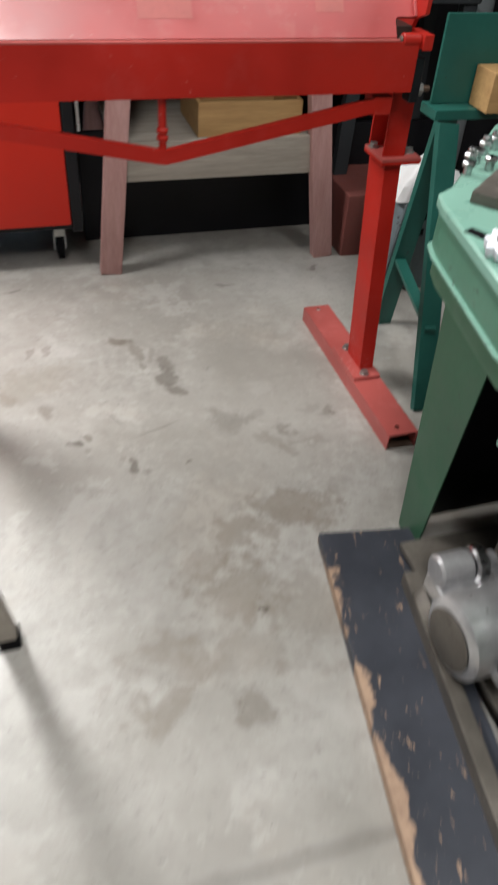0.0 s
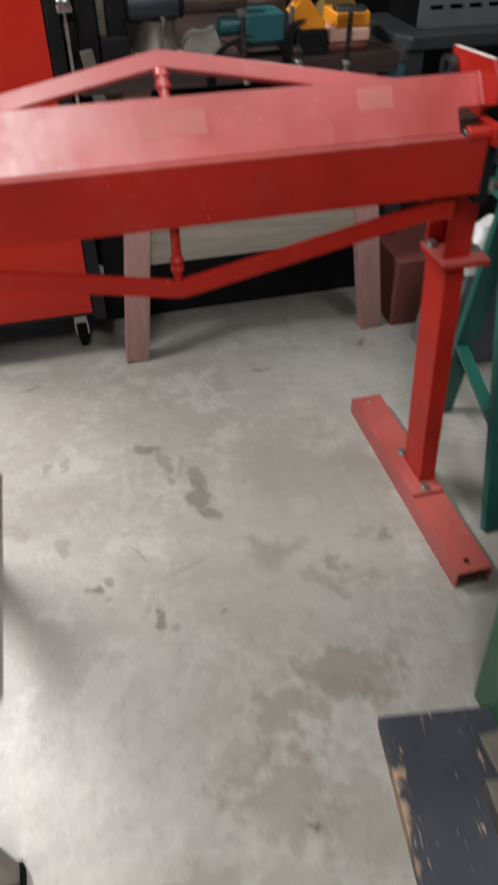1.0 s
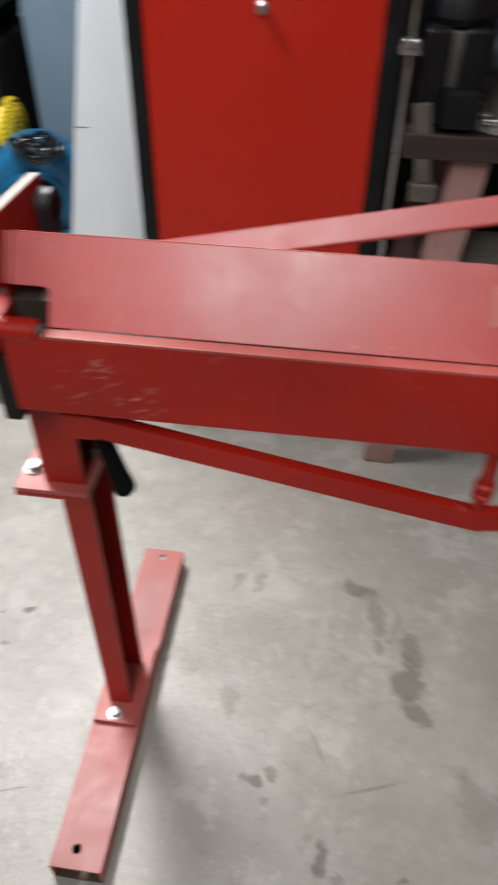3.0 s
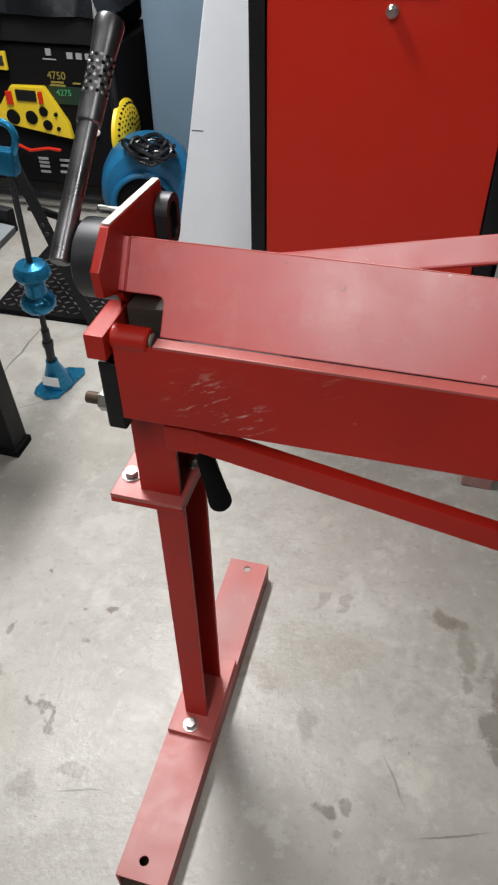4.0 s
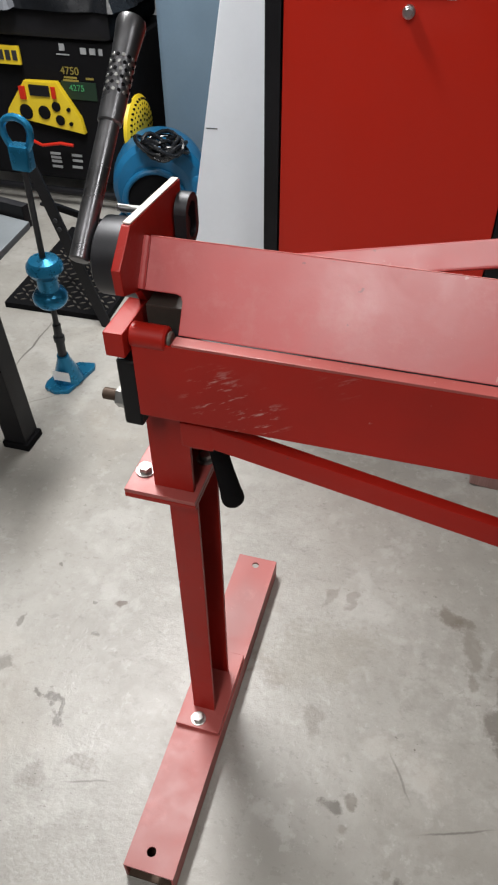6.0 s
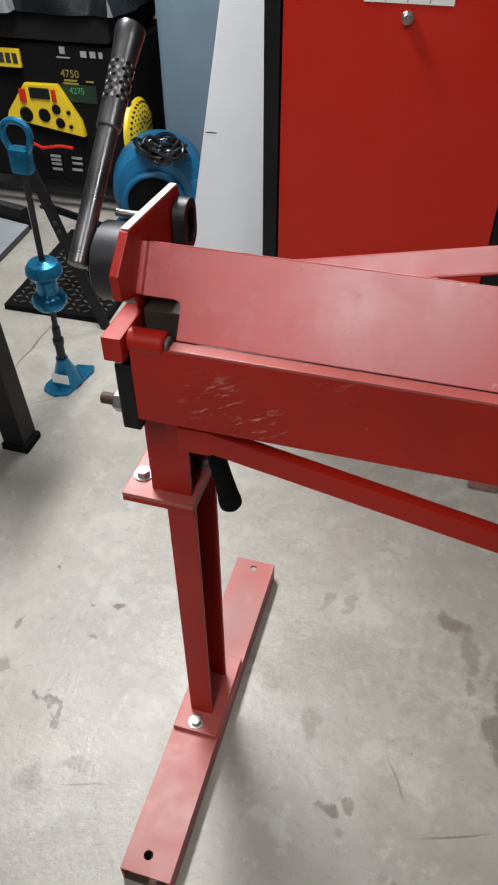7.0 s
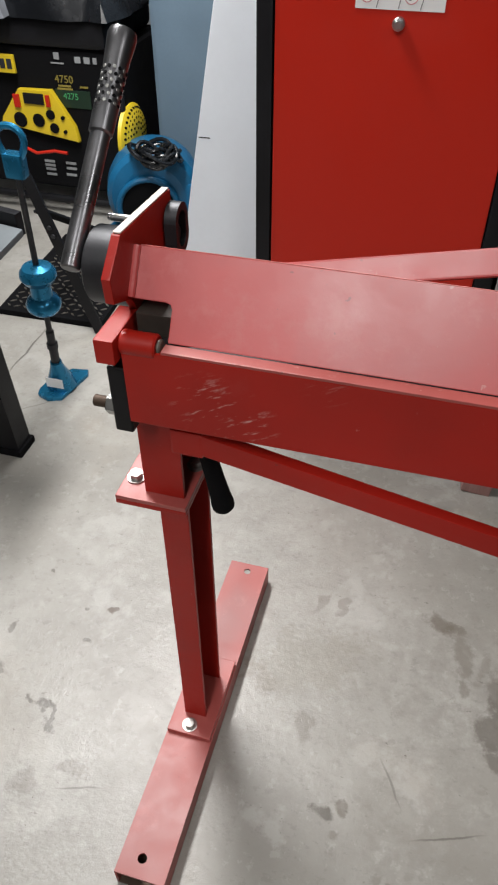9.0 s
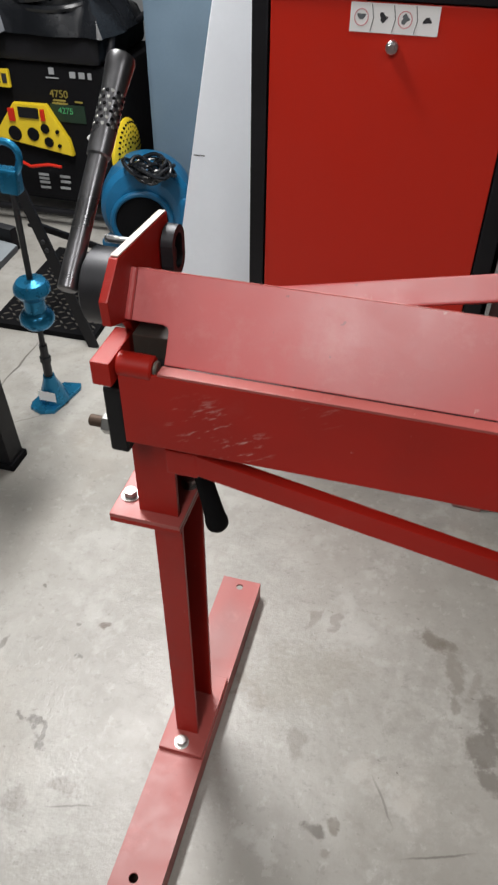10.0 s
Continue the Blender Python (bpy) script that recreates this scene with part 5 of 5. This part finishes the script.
part("vise_screw", rod((0.915, -0.30, 0.80), (1.02, -0.21, 0.80), 0.010), M["steel"], saw)
part("vise_jaw", moved(box(-0.06, 0.06, -0.015, 0.015, 0.79, 0.82, 0.004), pose(0.975, -0.33, 0, 0, 0, 41)), M["cast"], saw)
part("bed_slot", moved(box(-0.009, 0.009, -0.022, 0.022, 0.7705, 0.7728), pose(0.825, -0.405, 0, 0, 0, 25)), M["matt_black"], saw)
for k, (bx, by) in enumerate(((0.914, -0.205), (0.936, -0.172), (0.957, -0.158), (0.99, -0.125), (0.962, -0.19), (1.02, -0.105))):
    p = Vector((bx, by, 0.772))
    part("bolt", join(rod(p, p + Vector((0, 0, 0.022 + 0.008 * (k % 2))), 0.007, n=14), rod(p + Vector((0, 0, 0.014)), p + Vector((0, 0, 0.022)), 0.011, n=6)), M["steel"], saw, "bright steel bolt")
motor = part("motor", join(lathe([(0.056, 0), (0.064, 0.002), (0.072, 0.008), (0.074, 0.03), (0.074, 0.20), (0.06, 0.22)], (0.825, -0.622, 0.152), (1.2, -0.60, 0.152), 40),
                           box(0.87, 0.97, -0.712, -0.67, 0.130, 0.152, 0.006)), M["cast"], saw, "silver cylindrical motor")
part("motor_cap", lathe([(0.0, 0), (0.050, 0.0015), (0.0555, 0.003)], (0.8195, -0.6225, 0.152), (1.2, -0.60, 0.152), 28), M["grime"], motor, "recessed dark end cap")
part("cable_gland", rod((0.888, -0.692, 0.160), (0.888, -0.714, 0.166), 0.016), M["matt_black"], motor)
part("gearbox", join(box(0.885, 1.12, -0.535, -0.445, 0.06, 0.105, 0.008, 3), rod((0.885, -0.468, 0.128), (0.955, -0.468, 0.128), 0.032, n=24)), M["cast"], saw, "silver gear housing")
part("gearbox_collar", rod((0.957, -0.468, 0.128), (0.985, -0.468, 0.128), 0.036, n=24), M["steel"], saw)
part("gearbox_lever", join(rod((0.99, -0.468, 0.128), (1.01, -0.468, 0.128), 0.020, n=18), beam((1.0, -0.47, 0.125), (1.012, -0.535, 0.112), 0.016, 0.010, (0, 0, 1), 0.003)), M["cast"], saw)
part("terminal_box", box(1.03, 1.12, -0.49, -0.44, 0.106, 0.15, 0.006), M["grime"], saw)
part("motor_plate", box(0.89, 1.35, -0.75, -0.335, 0.046, 0.06, 0.004), M["grime"], saw)
part("motor_rail", beam((0.878, -0.41, 0.045), (0.795, -0.95, 0.045), 0.03, 0.035, (0, 0, 1), 0.003), M["grime"], saw)
part("lower_shelf", box(0.90, 1.4, -1.0, -0.34, 0.02, 0.045, 0.003), M["rust"], saw)

lobes = [((0.020 + 0.003 * math.cos(8 * a)) * math.cos(a), (0.020 + 0.003 * math.cos(8 * a)) * math.sin(a)) for a in [2 * math.pi * k / 64 for k in range(64)]]
knob = part("lobed_knob", moved(prism(lobes, "z", 0.0, 0.016, 0.002), pose(0.812, -0.47, 0.785, 12, -18, 0)), M["white"], saw, "white lobed plastic knob")
part("knob_hub", moved(rod((0, 0, 0.016), (0, 0, 0.021), 0.008), pose(0.812, -0.47, 0.785, 12, -18, 0)), M["zinc"], knob)
part("knob_stem", rod((0.812, -0.47, 0.772), (0.812, -0.47, 0.787), 0.007), M["steel"], knob)
plank = thing("floor_plank", (0.78, -0.6, 0), "black coated plywood plank with worn bare edges", "plank", turn=-8.6)
part("board", box(-0.085, 0.12, -0.42, 0.345, 0.002, 0.030, 0.004), M["coat"], plank, local=True)

# ---- teal stand with a wooden block ----
stool = thing("tool_stand", (1.35, 0.4, 0), "teal painted steel tool stand with splayed legs", "tool stand")
part("back_panel", box(1.235, 1.60, 0.49, 0.50, 0.665, 0.86, 0.003), M["teal"], stool, "teal steel back panel")
part("top_rail", box(1.225, 1.60, 0.44, 0.52, 0.64, 0.664, 0.003), M["teal"], stool)
for a, b in (((1.185, 0.13, 0.0), (1.25, 0.42, 0.64)), ((1.262, 0.56, 0.0), (1.315, 0.53, 0.64)), ((1.60, 0.12, 0), (1.55, 0.45, 0.64)), ((1.60, 0.62, 0), (1.55, 0.50, 0.64))):
    part("leg", beam(a, b, 0.055, 0.02, (0, 1, 0), 0.002), M["teal"], stool)
part("brace", beam((1.20, 0.20, 0.20), (1.27, 0.54, 0.22), 0.03, 0.012, (0, 0, 1), 0.002), M["teal"], stool)
solid("wood_block", box(1.335, 1.46, 0.40, 0.485, 0.665, 0.755, 0.004), M["tan_wood"], "pale wooden block on the teal stand", "wood block")

casting = thing("machine_base", (1.46, 0.82, 0), "blue-grey cast machine base with a crumpled white sheet", "machine base")
part("block", prism([(1.33, 0.0), (1.60, 0.0), (1.56, 0.30), (1.37, 0.30)], "y", 0.74, 0.92, 0.012, 3), M["cast_blue"], casting)
for z in (0.19, 0.24):
    part("slot", box(1.40, 1.45, 0.7385, 0.7395, z, z + 0.022), M["matt_black"], casting)
crumpled("white_sheet", 1.35, 1.60, 0.75, 0.91, 0.30, 0.11, M["paper"], "crumpled white plastic sheet on the machine base", "sheet", 31, 18)

# ---- wooden trestle leg near the walkway ----
trestle = thing("wooden_trestle", (0.0, -0.42, 0), "wooden trestle with a dark capped leg", "trestle")
part("leg", beam((0.108, -0.343, 0.012), (0.045, -0.385, 0.62), 0.035, 0.03, (0, 1, 0), 0.003), M["grey_wood"], trestle)
part("leg_cap", box(0.088, 0.128, -0.361, -0.325, 0.0, 0.03, 0.004), M["matt_black"], trestle)
part("leg", beam((-0.45, -0.36, 0.0), (-0.35, -0.40, 0.62), 0.035, 0.03, (0, 1, 0), 0.003), M["grey_wood"], trestle)
part("rail", box(-0.5, 0.07, -0.43, -0.36, 0.62, 0.69, 0.003), M["grey_wood"], trestle)
